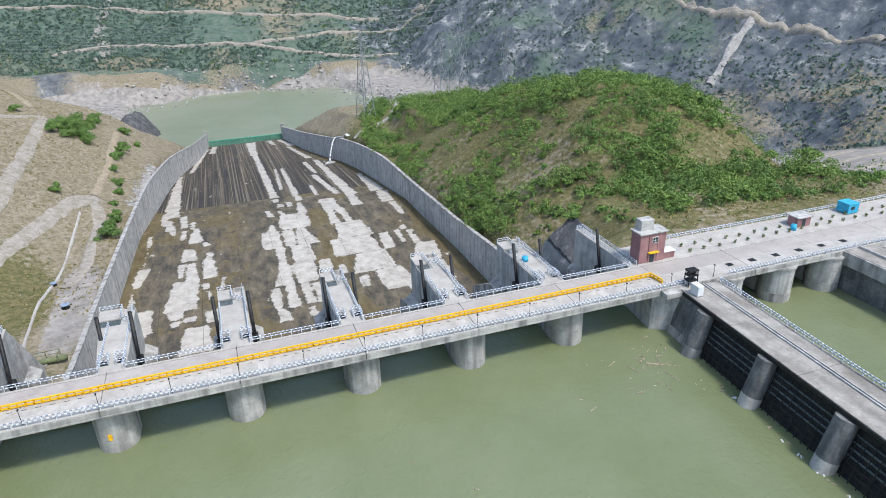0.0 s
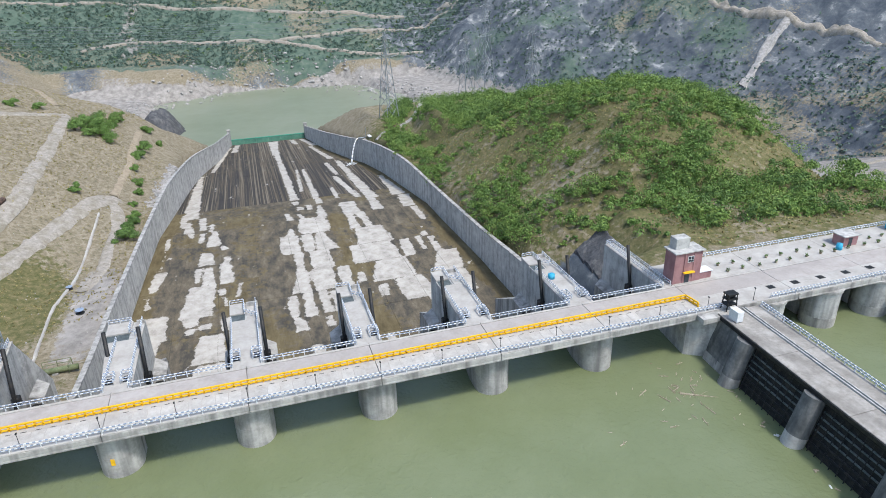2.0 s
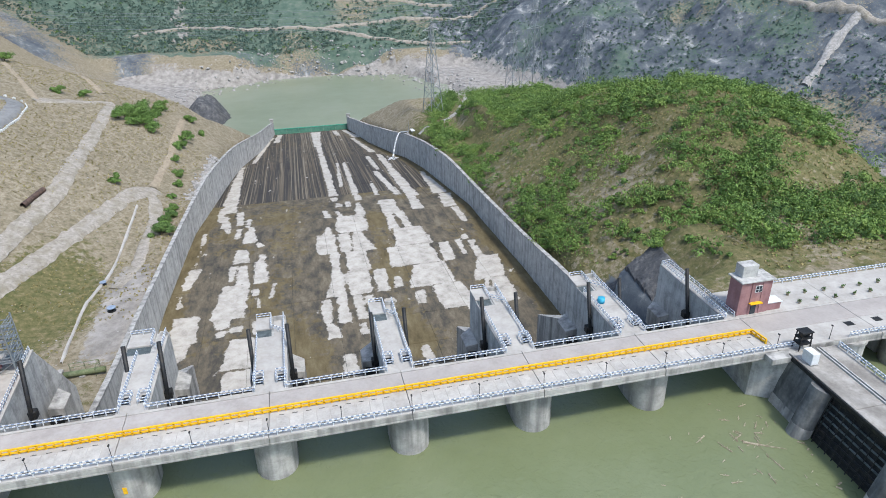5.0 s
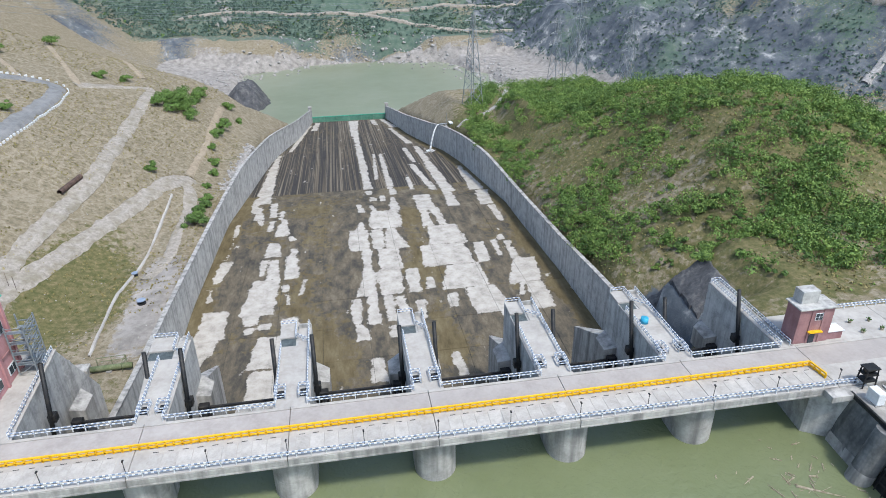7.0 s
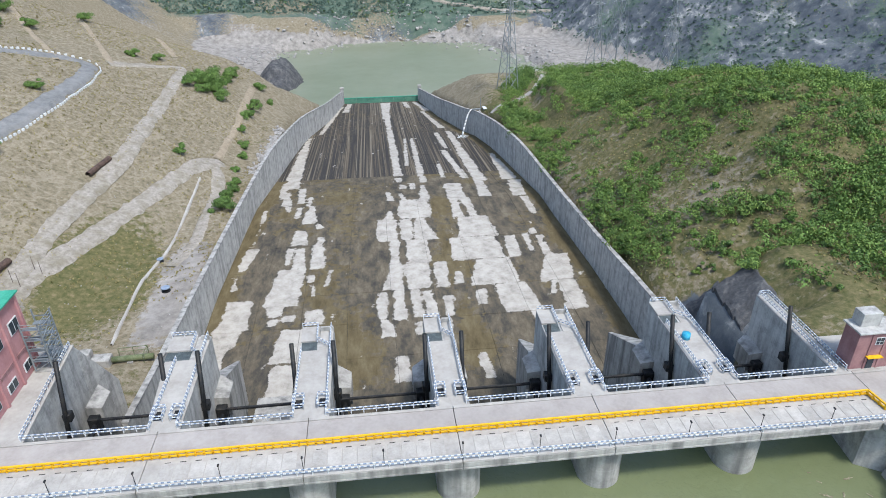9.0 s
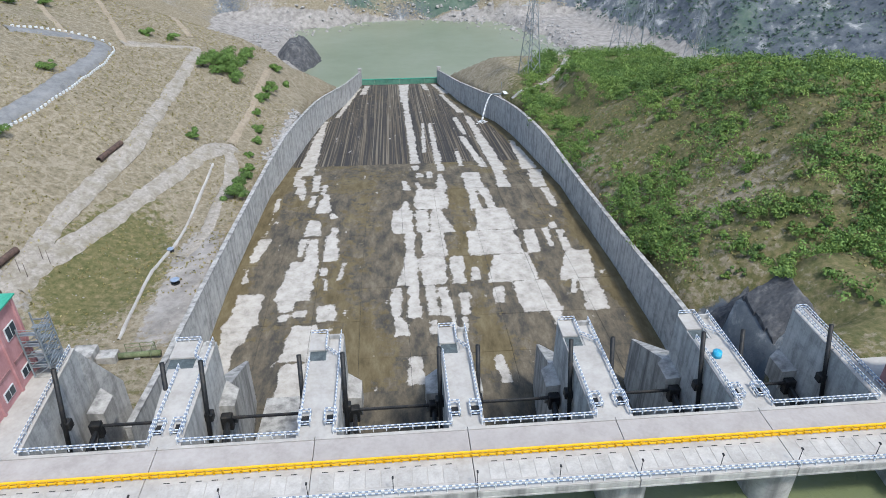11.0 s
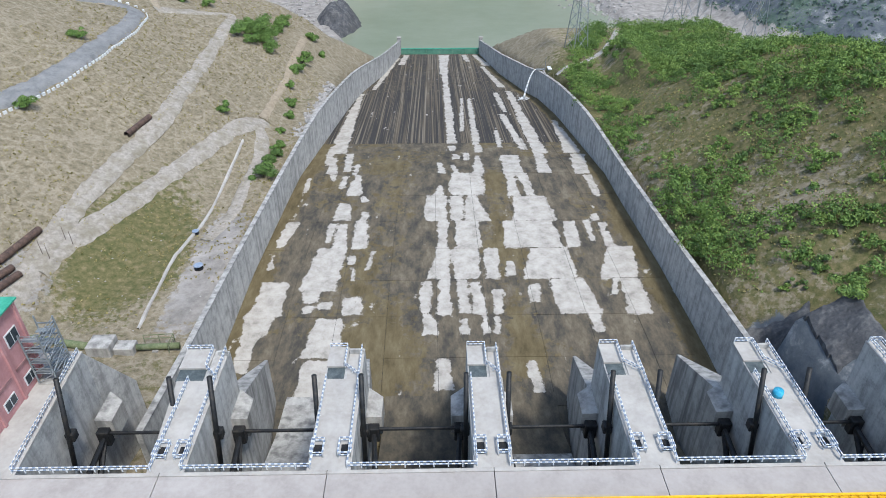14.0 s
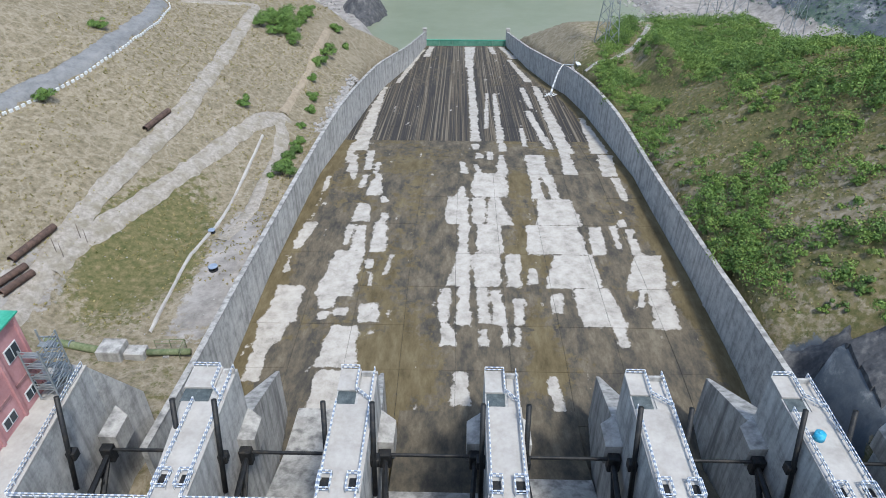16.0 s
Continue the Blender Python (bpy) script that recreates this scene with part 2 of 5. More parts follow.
M_GROUND = mixed("hillside", [
    ([(0.11, 0.10, 0.065), (0.175, 0.15, 0.105), (0.225, 0.195, 0.14), (0.29, 0.26, 0.20)], 0.7, (1, 1, 1)),      # dry grass and soil
    ([(0.06, 0.072, 0.026), (0.095, 0.098, 0.042), (0.14, 0.125, 0.062), (0.20, 0.165, 0.095)], 0.6, (1, 1, 1)),       # green grass
    ([(0.05, 0.088, 0.07), (0.075, 0.115, 0.09), (0.10, 0.14, 0.11), (0.16, 0.175, 0.15)], 0.12, (1, 1, 1)),        # far woodland, distance haze mixed in as blue
    ([(0.05, 0.062, 0.078), (0.08, 0.095, 0.115), (0.125, 0.14, 0.155), (0.36, 0.365, 0.365)], 0.075, (1, 0.7, 0.6)),      # grey rock, blued for the haze over the far slopes
    ([(0.16, 0.15, 0.14), (0.26, 0.245, 0.23), (0.36, 0.34, 0.32)], 0.15, (1, 1, 1))],                          # gravel
    ["grass", "wood", "rock", "gravel"], 0.7, 0.3, ((0.31, 0.275, 0.215), 0.16, 0.5))
M_SLAB = mixed("chute_slab", [
    ([(0.046, 0.044, 0.042), (0.076, 0.069, 0.057), (0.122, 0.104, 0.077), (0.17, 0.148, 0.112)], 0.24, (1.2, 0.5, 1)),
    ([(0.078, 0.062, 0.034), (0.12, 0.097, 0.055), (0.16, 0.134, 0.082)], 0.35, (1, 0.35, 1)),
    ([(0.17, 0.145, 0.11), (0.05, 0.048, 0.047), (0.038, 0.037, 0.038), (0.12, 0.10, 0.075), (0.19, 0.17, 0.14)], 0.34, (2.4, 0.012, 0.01), 3),
    ([(0.25, 0.235, 0.21), (0.35, 0.33, 0.30), (0.415, 0.392, 0.36), (0.46, 0.44, 0.405)], 0.3, (1, 1, 1))],
    ["mud", "streak", "bare"], 0.15, 0.05)


# ---- helpers ----
def finish(name, bm, material, parent=None, smooth=False):
    me = bpy.data.meshes.new(name)
    bm.normal_update()
    bm.to_mesh(me)
    bm.free()
    for mm in (material if isinstance(material, (list, tuple)) else [material]):
        me.materials.append(mm)
    if smooth:
        me.polygons.foreach_set("use_smooth", [True] * len(me.polygons))
    ob = new(name, me)
    if parent is not None:
        ob.parent = parent
    return ob


def part(name, bm, material, parent, label="", smooth=False):
    ob = finish(name, bm, material, parent, smooth)
    return tagged(ob, label) if label else ob


def again(ob, m, parent):
    """Another part on the same mesh."""
    o = new(ob.name.split(".")[0], ob.data)
    o.parent = parent
    o.matrix_basis = m
    return o


def empty(name, label, category, m=None, group="", kind=""):
    ob = new(name)
    if m is not None:
        ob.matrix_basis = m
    return tagged(ob, label, category, group, kind)


def box(bm, x0, y0, z0, x1, y1, z1, bevel=0.0):
    r = bmesh.ops.create_cube(bm, size=1.0, matrix=Matrix.LocRotScale(((x0 + x1) / 2, (y0 + y1) / 2, (z0 + z1) / 2), None, (abs(x1 - x0), abs(y1 - y0), abs(z1 - z0))))
    if bevel:
        ed = list({e for v in r["verts"] for e in v.link_edges})
        bmesh.ops.bevel(bm, geom=ed, offset=bevel, segments=1, affect="EDGES")
    return bm


def boxm(*a, bevel=0.0):
    return box(bmesh.new(), *a, bevel=bevel)


def rod(bm, a, b, r, r2=None, seg=8):
    a, b = Vector(a), Vector(b)
    d = b - a
    m = Matrix.Translation((a + b) / 2) @ d.to_track_quat("Z", "Y").to_matrix().to_4x4()
    bmesh.ops.create_cone(bm, cap_ends=True, segments=seg, radius1=r, radius2=r if r2 is None else r2, depth=d.length, matrix=m)
    return bm


def rodm(a, b, r, r2=None, seg=8):
    return rod(bmesh.new(), a, b, r, r2, seg)


def prism(bm, outline, z0, z1):
    """A plan outline (anticlockwise) drawn up from z0 to z1; z1 may be one height or one for each corner."""
    n = len(outline)
    z0s = z0 if isinstance(z0, (list, tuple)) else [z0] * n
    z1s = z1 if isinstance(z1, (list, tuple)) else [z1] * n
    lo = [bm.verts.new((x, y, z)) for (x, y), z in zip(outline, z0s)]
    hi = [bm.verts.new((x, y, z)) for (x, y), z in zip(outline, z1s)]
    bm.faces.new(hi)
    bm.faces.new(lo[::-1])
    for i in range(n):
        j = (i + 1) % n
        bm.faces.new((lo[i], lo[j], hi[j], hi[i]))
    return bm


def clamp(v, a=0.0, b=1.0):
    return np.minimum(np.maximum(v, a), b)


def smooth01(v, a, b):
    t = clamp((v - a) / (b - a))
    return t * t * (3 - 2 * t)


rng = np.random.default_rng(7)


def lattice(x, y, seed):
    """Smooth value noise on arrays, 0 to 1."""
    xi, yi = np.floor(x).astype(int), np.floor(y).astype(int)
    xf, yf = x - xi, y - yi
    xf, yf = xf * xf * (3 - 2 * xf), yf * yf * (3 - 2 * yf)

    def hsh(a, b):
        v = np.sin(a * 127.1 + b * 311.7 + seed * 74.7) * 43758.5453
        return v - np.floor(v)
    return ((hsh(xi, yi) * (1 - xf) + hsh(xi + 1, yi) * xf) * (1 - yf) + (hsh(xi, yi + 1) * (1 - xf) + hsh(xi + 1, yi + 1) * xf) * yf)


def fbm(x, y, scale, seed=0, octaves=4):
    v, a, t = 0, 1.0, 0
    for i in range(octaves):
        v = v + a * lattice(x / scale * 2 ** i, y / scale * 2 ** i, seed + i)
        t += a
        a *= 0.5
    return v / t - 0.5


# ---- plan ----
WATER_Z, POOL_Z, BAY = -9.6, -95.0, 21.05
CHUTE_Y = [20, 60, 90, 130, 185, 220, 250, 265, 310, 372]
CHUTE_L = [-56.0, -56.6, -56.2, -53.8, -49.9, -47.6, -45.2, -43.4, -34.8, -27.8]
CHUTE_R = [55.0, 55.6, 54.6, 52.1, 49.4, 47.8, 44.1, 39.5, 30.6, 23.2]
WALL_TOP_Y = [20, 50, 90, 130, 172, 194, 240, 291, 340, 372]
WALL_TOP_Z = [-16.0, -19.8, -22.5, -22.4, -22.3, -24.2, -30.2, -38.0, -45.5, -50.5]


def chute_z(y):
    return np.interp(y, [0, 40, 145, 395, 500], [-34.5, -34.5, -32.5, -62, -74])


def hump(x, y, cx, cy, rx, ry):
    return np.sqrt(((x - cx) / rx) ** 2 + ((y - cy) / ry) ** 2)


def ground_z(x, y):
    """Height of the land."""
    x, y = np.asarray(x, float), np.asarray(y, float)
    # left hillside
    foot = 64 + clamp((150 - y) * 0.3, -3, 27)
    z = -26.5 + 0.55 * clamp(-x - foot, 0, 1e9) ** 0.98 + 5 * smooth01(y, 180, 240) * smooth01(-x, 50, 75)
    z = z - 0.16 * clamp(-x - 85, 0, 200) * smooth01(y, 175, 245)
    z = np.minimum(z, -2 + 0.22 * (-x))
    z = z + 26 * np.exp(-((x + 110) / 40) ** 2 - ((y - 15) / 26) ** 2) * 0.7
    z = z - smooth01(y, 285, 330 + clamp(-x - 60, 0, 300) * 0.5) * clamp(z + 60, 0, 1e9) * 0.9 * smooth01(x, -420, -140) - smooth01(y, 320, 430) * 38
    # right knoll
    r = hump(x, y, 122, 94, np.where(x < 122, 75, 90), np.where(y < 94, 78, 165))
    knoll = 16.5 - 45 * r ** 1.6
    knoll = np.maximum(knoll, -26 - 60 * smooth01(y, 300, 420))
    knoll = np.where((x > 62) & (y < 45), np.maximum(knoll, -1.2 - clamp(y - 14, 0, 99) * 0.25 * smooth01(x, 78, 64)), knoll)
    knoll = np.maximum(knoll, -13 - 0.35 * clamp(y - 235, 0, 999) - 1.2 * abs(x - 80))
    s = smooth01(x, -20, 20)
    z = z * (1 - s) + knoll * s
    # rockfill dam face past the knoll
    face = -1.5 - 0.33 * clamp(y - 12, 0, 400)
    t = smooth01(x, 150, 185)
    z = z * (1 - t) + np.maximum(face, -88) * t
    # valley floor and far slopes
    z = np.maximum(z, -104 + 0 * x)
    far = -97 + 30 * smooth01(y, 720, 775 - 0.02 * x) + 10 * smooth01(y, 640, 720) * smooth01(x, 220, -300) + 0.34 * clamp(y - 800, 0, 1e9)
    far = far + fbm(x, y, 180, 3) * 70 * smooth01(y, 800, 1000) + fbm(x, y, 30, 5) * 9 * smooth01(y, 690, 740)
    ledge = smooth01(y, 700, 725) * (1 - smooth01(y, 785, 805)) * smooth01(-x, -260, -180)
    far = far + ledge * (np.floor(far / 4.5) * 4.5 + 4.5 * smooth01(far / 4.5 - np.floor(far / 4.5), 0.7, 1.0) - far)
    far = np.where(y > 560, far, -200)
    z = np.maximum(z, far)
    d = 0.97 * x + 0.25 * y
    mount = -88 + 0.62 * clamp(d - 392, 0, 1e9) + fbm(x, y, 150, 9) * 80 * smooth01(d, 395, 540) + abs(fbm(x, y, 45, 11)) * 45 * smooth01(d, 392, 440)
    z = np.maximum(z, mount)
    # river basin below the chute
    left_shore = np.interp(y, [400, 480, 590, 720], [-35, -70, -108, -125])
    basin = smooth01(x, left_shore - 8, left_shore + 14) * (1 - smooth01(hump(x, y, 15, 600, 175, 205) + fbm(x, y, 60, 71) * 0.25, 0.78, 1.0))
    z = z * (1 - basin) + np.minimum(z, -106) * basin
    # reservoir bed
    bed = smooth01(y, 8, -6) * smooth01(x, -190, -150)
    z = z * (1 - bed) + np.minimum(z, -42) * bed
    z = z + fbm(x, y, 22, 21) * 2.6 * (1 - bed) + fbm(x, y, 6, 25) * 0.8
    # the land falls away behind the chute walls
    wt = np.interp(y, WALL_TOP_Y, WALL_TOP_Z) - 1.0
    dr, dl = x - np.interp(y, CHUTE_Y, CHUTE_R), np.interp(y, CHUTE_Y, CHUTE_L) - x
    along = (y > 44) & (y < 376)
    z = np.where(along & (dr > 0) & (dr < 60), np.minimum(z, wt + 0.75 * clamp(dr - 3, 0, 99)), z)
    z = np.where(along & (dl > 0) & (dl < 60), np.minimum(z, wt + 0.8 * clamp(dl - 3, 0, 99)), z)
    # rock hollow beside the last bay
    hollow = smooth01(x, 55, 58) * (1 - smooth01(x, 74, 82)) * smooth01(y, 20, 27) * (1 - smooth01(y, 54, 68))
    z = z + hollow * (np.minimum(z, -19 + 0.78 * clamp(x - 57, 0, 99) + 0.12 * (y - 24)) - z)
    # chute and gate bays
    inside = (x > np.interp(y, CHUTE_Y, CHUTE_L) - 2.8) & (x < np.interp(y, CHUTE_Y, CHUTE_R) + 2.8) & (y > 15) & (y < 374)
    z = np.where(inside, np.minimum(z, chute_z(y) - 3), z)
    bays = (x < 64) & (x > np.where(y > 31, -57.6, -64)) & (y > -12) & (y <= np.where(x > 57.6, 23, 48))
    z = np.where(bays, np.minimum(z, -27 - 0 * x), z)
    z = np.where((x < 160) & (y > -14) & (y < 10) & (x > 62), np.where(y < 0, -42, -6), z)
    return z


def land(x, y):
    return float(ground_z(np.array([x]), np.array([y]))[0])


# ---- ground sheet ----
def steps(*runs):
    out = [runs[0][0]]
    for a, b, s in runs:
        out += list(np.linspace(a, b, max(2, int(round((b - a) / s)) + 1))[1:])
    return np.array(out)


GX = steps((-4000, -1000, 500), (-1000, -320, 34), (-320, -150, 8), (-150, 185, 2.5), (185, 420, 5), (420, 900, 9), (900, 4000, 250))
GY = steps((-4000, -500, 500), (-500, -60, 60), (-60, -10, 10), (-10, 300, 2.5), (300, 480, 5), (480, 1150, 8), (1150, 1700, 25), (1700, 4500, 400))
X, Y = np.meshgrid(GX, GY)
Z = ground_z(X, Y)
nx, ny = len(GX), len(GY)
idx = np.arange(nx * ny).reshape(ny, nx)
me = bpy.data.meshes.new("ground")
me.from_pydata(np.stack([X.ravel(), Y.ravel(), Z.ravel()], 1).tolist(), [],
               np.stack([idx[:-1, :-1].ravel(), idx[:-1, 1:].ravel(), idx[1:, 1:].ravel(), idx[1:, :-1].ravel()], 1).tolist())
gz, gx = np.gradient(Z, GY, GX)
slope = np.hypot(gz, gx)
D = 0.97 * X + 0.25 * Y
nearhill = smooth01(X, 20, 60) * (1 - smooth01(Y, 330, 380)) * (1 - smooth01(D, 385, 400))
A = {"grass": 0.22 + nearhill * 0.36 + fbm(X, Y, 40, 31) * 0.8 + 0.25 * np.exp(-((X + 88) / 14) ** 2 - ((Y - 88) / 24) ** 2) * 2,
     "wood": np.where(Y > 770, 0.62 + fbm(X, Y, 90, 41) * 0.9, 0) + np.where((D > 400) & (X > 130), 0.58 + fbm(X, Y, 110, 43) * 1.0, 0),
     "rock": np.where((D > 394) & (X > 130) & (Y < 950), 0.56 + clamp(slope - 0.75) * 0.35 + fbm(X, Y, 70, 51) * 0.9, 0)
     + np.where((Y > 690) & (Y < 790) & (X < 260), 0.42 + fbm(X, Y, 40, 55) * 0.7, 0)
     
     + 1.3 * np.exp(-((X - 63) / 8) ** 4 - ((Y - 40) / 15) ** 4),
     "gravel": np.where((X > 165) & (D < 392) & (Y < 330), 0.8, 0) + 0.6 * np.exp(-((X + 143 + fbm(X, Y, 50, 59) * 40) / 16) ** 2) * smooth01(Y, 780, 830) + np.where((Z < -78) & (Y > 400) & (Y < 770), 0.75, 0)
     + np.where((Y > 690) & (Y < 765) & (X < 260), 0.3 + fbm(X, Y, 50, 57) * 0.8, 0)
     + 0.72 * np.exp(-((X + 65) / 7.5) ** 4 - ((Y - 84) / 34) ** 4) + 0.7 * np.exp(-((X + 103) / 9) ** 2 - ((Y - 66) / 18) ** 2)}
for k, v in A.items():
    at = me.attributes.new(k, "FLOAT", "POINT")
    at.data.foreach_set("value", np.asarray(v, np.float32).ravel())
me.polygons.foreach_set("use_smooth", [True] * len(me.polygons))
me.materials.append(M_GROUND)
tagged(new("ground", me), "dry grassy hillsides, wooded far slopes and grey rock faces", "ground", kind="structure")

# ---- water ----
bm = bmesh.new()
bmesh.ops.create_grid(bm, x_segments=2, y_segments=2, size=1, matrix=Matrix.LocRotScale((200, -400 + 1, WATER_Z), None, (900, 400, 1)))
tagged(finish("water", bm, M_WATER), "murky green reservoir water with small ripples", "water", kind="structure")
bm = bmesh.new()
bmesh.ops.create_grid(bm, x_segments=2, y_segments=2, size=1, matrix=Matrix.LocRotScale((100, 600, POOL_Z), None, (600, 220, 1)))
tagged(finish("water", bm, M_POOL), "pale green river pool below the spillway", "water", kind="structure")

# ---- spillway chute ----
# bare stretches, row by row of slabs: from y, to y, left and right edge at the near end, left and right edge at the far end
BARE = {}
BARE["lower"] = [(53.0, 71.7, -53.0, -49.3, -53.8, -49.7), (64.9, 71.3, -49.5, -48.1, -48.9, -47.2), (57.5, 70.6, -38.8, -28.9, -36.3, -30.1), (64.8, 71.6, -10.4, -6.8, -10.5, -7.8),
    (64.9, 69.6, -1.1, 1.2, -1.2, 0.7), (64.9, 71.3, 4.5, 5.9, 4.1, 5.4), (65.3, 70.3, 7.2, 8.3, 7.3, 8.7), (65.1, 71.5, 31.8, 33.8, 31.0, 33.7)]
BARE["lower"] += [(44.5, 56.2, -37.8, -27.8, -37.4, -28.8), (46.0, 55.0, 14.0, 16.2, 13.6, 15.4), (47.0, 56.0, -7.6, -3.4, -7.2, -4.0)]
BARE["second"] = [(82.3, 86.5, -42.1, -33.8, -42.4, -33.6), (77.3, 82.3, -40.8, -38.1, -42.1, -36.7), (74.7, 76.7, -36.6, -33.8, -37.0, -34.0), (73.0, 75.1, -40.2, -38.4, -40.2, -38.2),
    (72.7, 78.5, -30.4, -28.3, -30.7, -28.3), (72.5, 78.8, -27.5, -25.5, -27.3, -26.1), (72.5, 85.3, -53.6, -45.8, -52.0, -46.1), (72.4, 84.8, -10.8, -8.6, -10.8, -8.3),
    (72.2, 86.3, -6.8, -3.3, -6.1, -3.1), (72.7, 85.9, -1.1, 1.5, -1.4, 1.3), (72.3, 84.5, 2.5, 5.6, 2.1, 4.5), (72.3, 81.0, 7.7, 9.9, 8.0, 9.8),
    (71.9, 85.8, 24.2, 34.9, 23.4, 32.3), (79.5, 85.9, 38.5, 39.9, 40.4, 41.9)]
BARE["second"] += [(71.6, 85.7, 40.6, 47.5, 42.5, 47.7), (76.7, 83.4, 17.2, 19.3, 17.3, 20.2)]
BARE["third"] = [(87.0, 101.0, -41.6, -33.0, -40.3, -32.8), (94.1, 97.2, -31.1, -29.5, -31.4, -29.9), (91.1, 99.4, -26.2, -25.1, -25.0, -24.3), (86.6, 92.0, -29.3, -28.7, -30.5, -29.3),
    (91.9, 98.7, -53.0, -51.6, -53.4, -51.8), (86.8, 100.7, -9.7, -3.4, -6.4, -3.3), (86.8, 100.7, -1.9, 4.6, -2.0, 5.0), (86.9, 100.2, 6.7, 10.2, 6.9, 10.5),
    (87.9, 93.9, 12.1, 14.5, 12.6, 14.6), (86.5, 100.3, 16.9, 31.7, 20.0, 30.2), (86.2, 100.4, 37.1, 47.4, 42.1, 49.2)]
BARE["fourth"] = [(102.5, 115.6, -52.6, -50.7, -51.9, -47.7), (104.9, 114.4, -38.5, -37.5, -39.2, -36.8), (102.1, 113.8, -36.2, -32.8, -36.4, -33.5), (101.6, 115.7, -30.8, -26.8, -30.9, -27.3),
    (101.8, 115.5, -6.1, -4.0, -6.1, -3.2), (101.5, 115.3, -1.0, 6.3, -0.7, 6.1), (101.1, 114.7, 12.9, 29.6, 13.8, 28.4), (101.2, 114.2, 31.2, 34.8, 31.7, 35.0),
    (104.3, 114.9, 38.3, 39.4, 38.0, 39.7), (109.2, 113.4, 42.8, 43.6, 42.4, 44.5), (100.7, 108.6, 41.7, 44.5, 42.2, 44.3)]
BARE["fifth"] = [(127.9, 131.0, -30.0, -27.5, -31.4, -29.2), (116.9, 126.1, -37.8, -32.5, -37.6, -34.4), (117.0, 120.8, -29.8, -27.6, -29.7, -27.7), (116.1, 131.1, -9.8, -3.6, -10.1, -3.4),
    (116.2, 130.5, -2.4, 1.5, -1.8, 2.0), (115.9, 130.5, 2.4, 9.5, 2.9, 6.5), (115.7, 129.9, 16.5, 29.7, 18.6, 28.8), (130.1, 143.7, 44.9, 46.7, 43.9, 46.4),
    (115.2, 118.7, 40.7, 42.8, 41.4, 43.5)]
BARE["sixth"] = [(142.0, 146.3, -41.9, -40.4, -42.5, -40.6), (136.8, 144.4, -38.6, -37.1, -38.0, -36.1), (132.0, 145.3, -35.5, -31.1, -34.3, -31.5), (134.5, 143.2, -50.0, -48.9, -50.0, -48.7),
    (131.5, 137.0, -6.8, -3.9, -6.1, -4.3), (131.5, 146.6, -2.1, 9.2, -1.3, 9.2), (131.3, 145.7, 17.0, 20.2, 17.1, 20.6), (131.3, 145.7, 23.1, 25.4, 20.9, 24.4),
    (145.8, 165.9, 41.5, 46.2, 43.3, 48.5)]
BARE["seventh"] = [(169.7, 263.0, -46.6, -40.1, -44.2, -42.2), (156.3, 168.4, -45.8, -44.4, -47.2, -44.3), (147.9, 163.4, -44.1, -40.8, -44.6, -42.6), (149.6, 168.4, -38.5, -36.2, -39.5, -37.4),
    (146.3, 156.3, -35.2, -33.7, -35.0, -33.6), (171.3, 176.6, -1.0, 0.7, -1.8, 0.8), (161.9, 166.8, 0.0, 2.4, -0.3, 1.8), (160.7, 168.1, 4.0, 6.1, 3.7, 5.6),
    (147.1, 157.7, -5.7, -3.2, -6.1, -4.5), (147.1, 154.9, -0.3, 1.2, -1.1, 0.2), (146.6, 165.0, 6.5, 10.0, 7.9, 9.5), (169.4, 178.0, 8.1, 11.1, 8.6, 11.2),
    (146.7, 165.1, 17.2, 23.5, 17.6, 23.7), (146.8, 167.7, 29.3, 33.1, 30.2, 33.3)]
BARE["seventh"] += [(167.8, 211.7, 41.6, 47.8, 44.2, 45.9), (167.7, 265.8, 30.2, 35.4, 29.8, 32.6), (172.1, 222.2, 25.6, 28.7, 22.5, 24.5)]
BARE["upper"] = [(226.8, 263.4, 24.4, 26.4, 23.3, 25.6), (175.3, 196.9, 17.4, 19.1, 17.9, 19.3), (180.6, 332.6, -1.7, 1.6, -1.9, 0.8), (309.1, 368.4, -2.8, 1.0, -3.0, 3.2),
    (178.7, 252.0, 8.0, 10.8, 9.8, 10.9), (196.8, 252.0, 3.8, 5.5, 6.3, 7.1), (272.6, 358.8, -38.5, -36.7, -31.7, -28.1), (337.5, 368.3, -28.1, -24.7, -26.0, -22.3),
    (346.3, 368.4, 13.1, 15.6, 11.6, 14.5), (332.7, 368.4, 23.6, 27.7, 18.8, 21.8), (275.4, 329.4, 27.2, 30.2, 21.4, 23.4)]


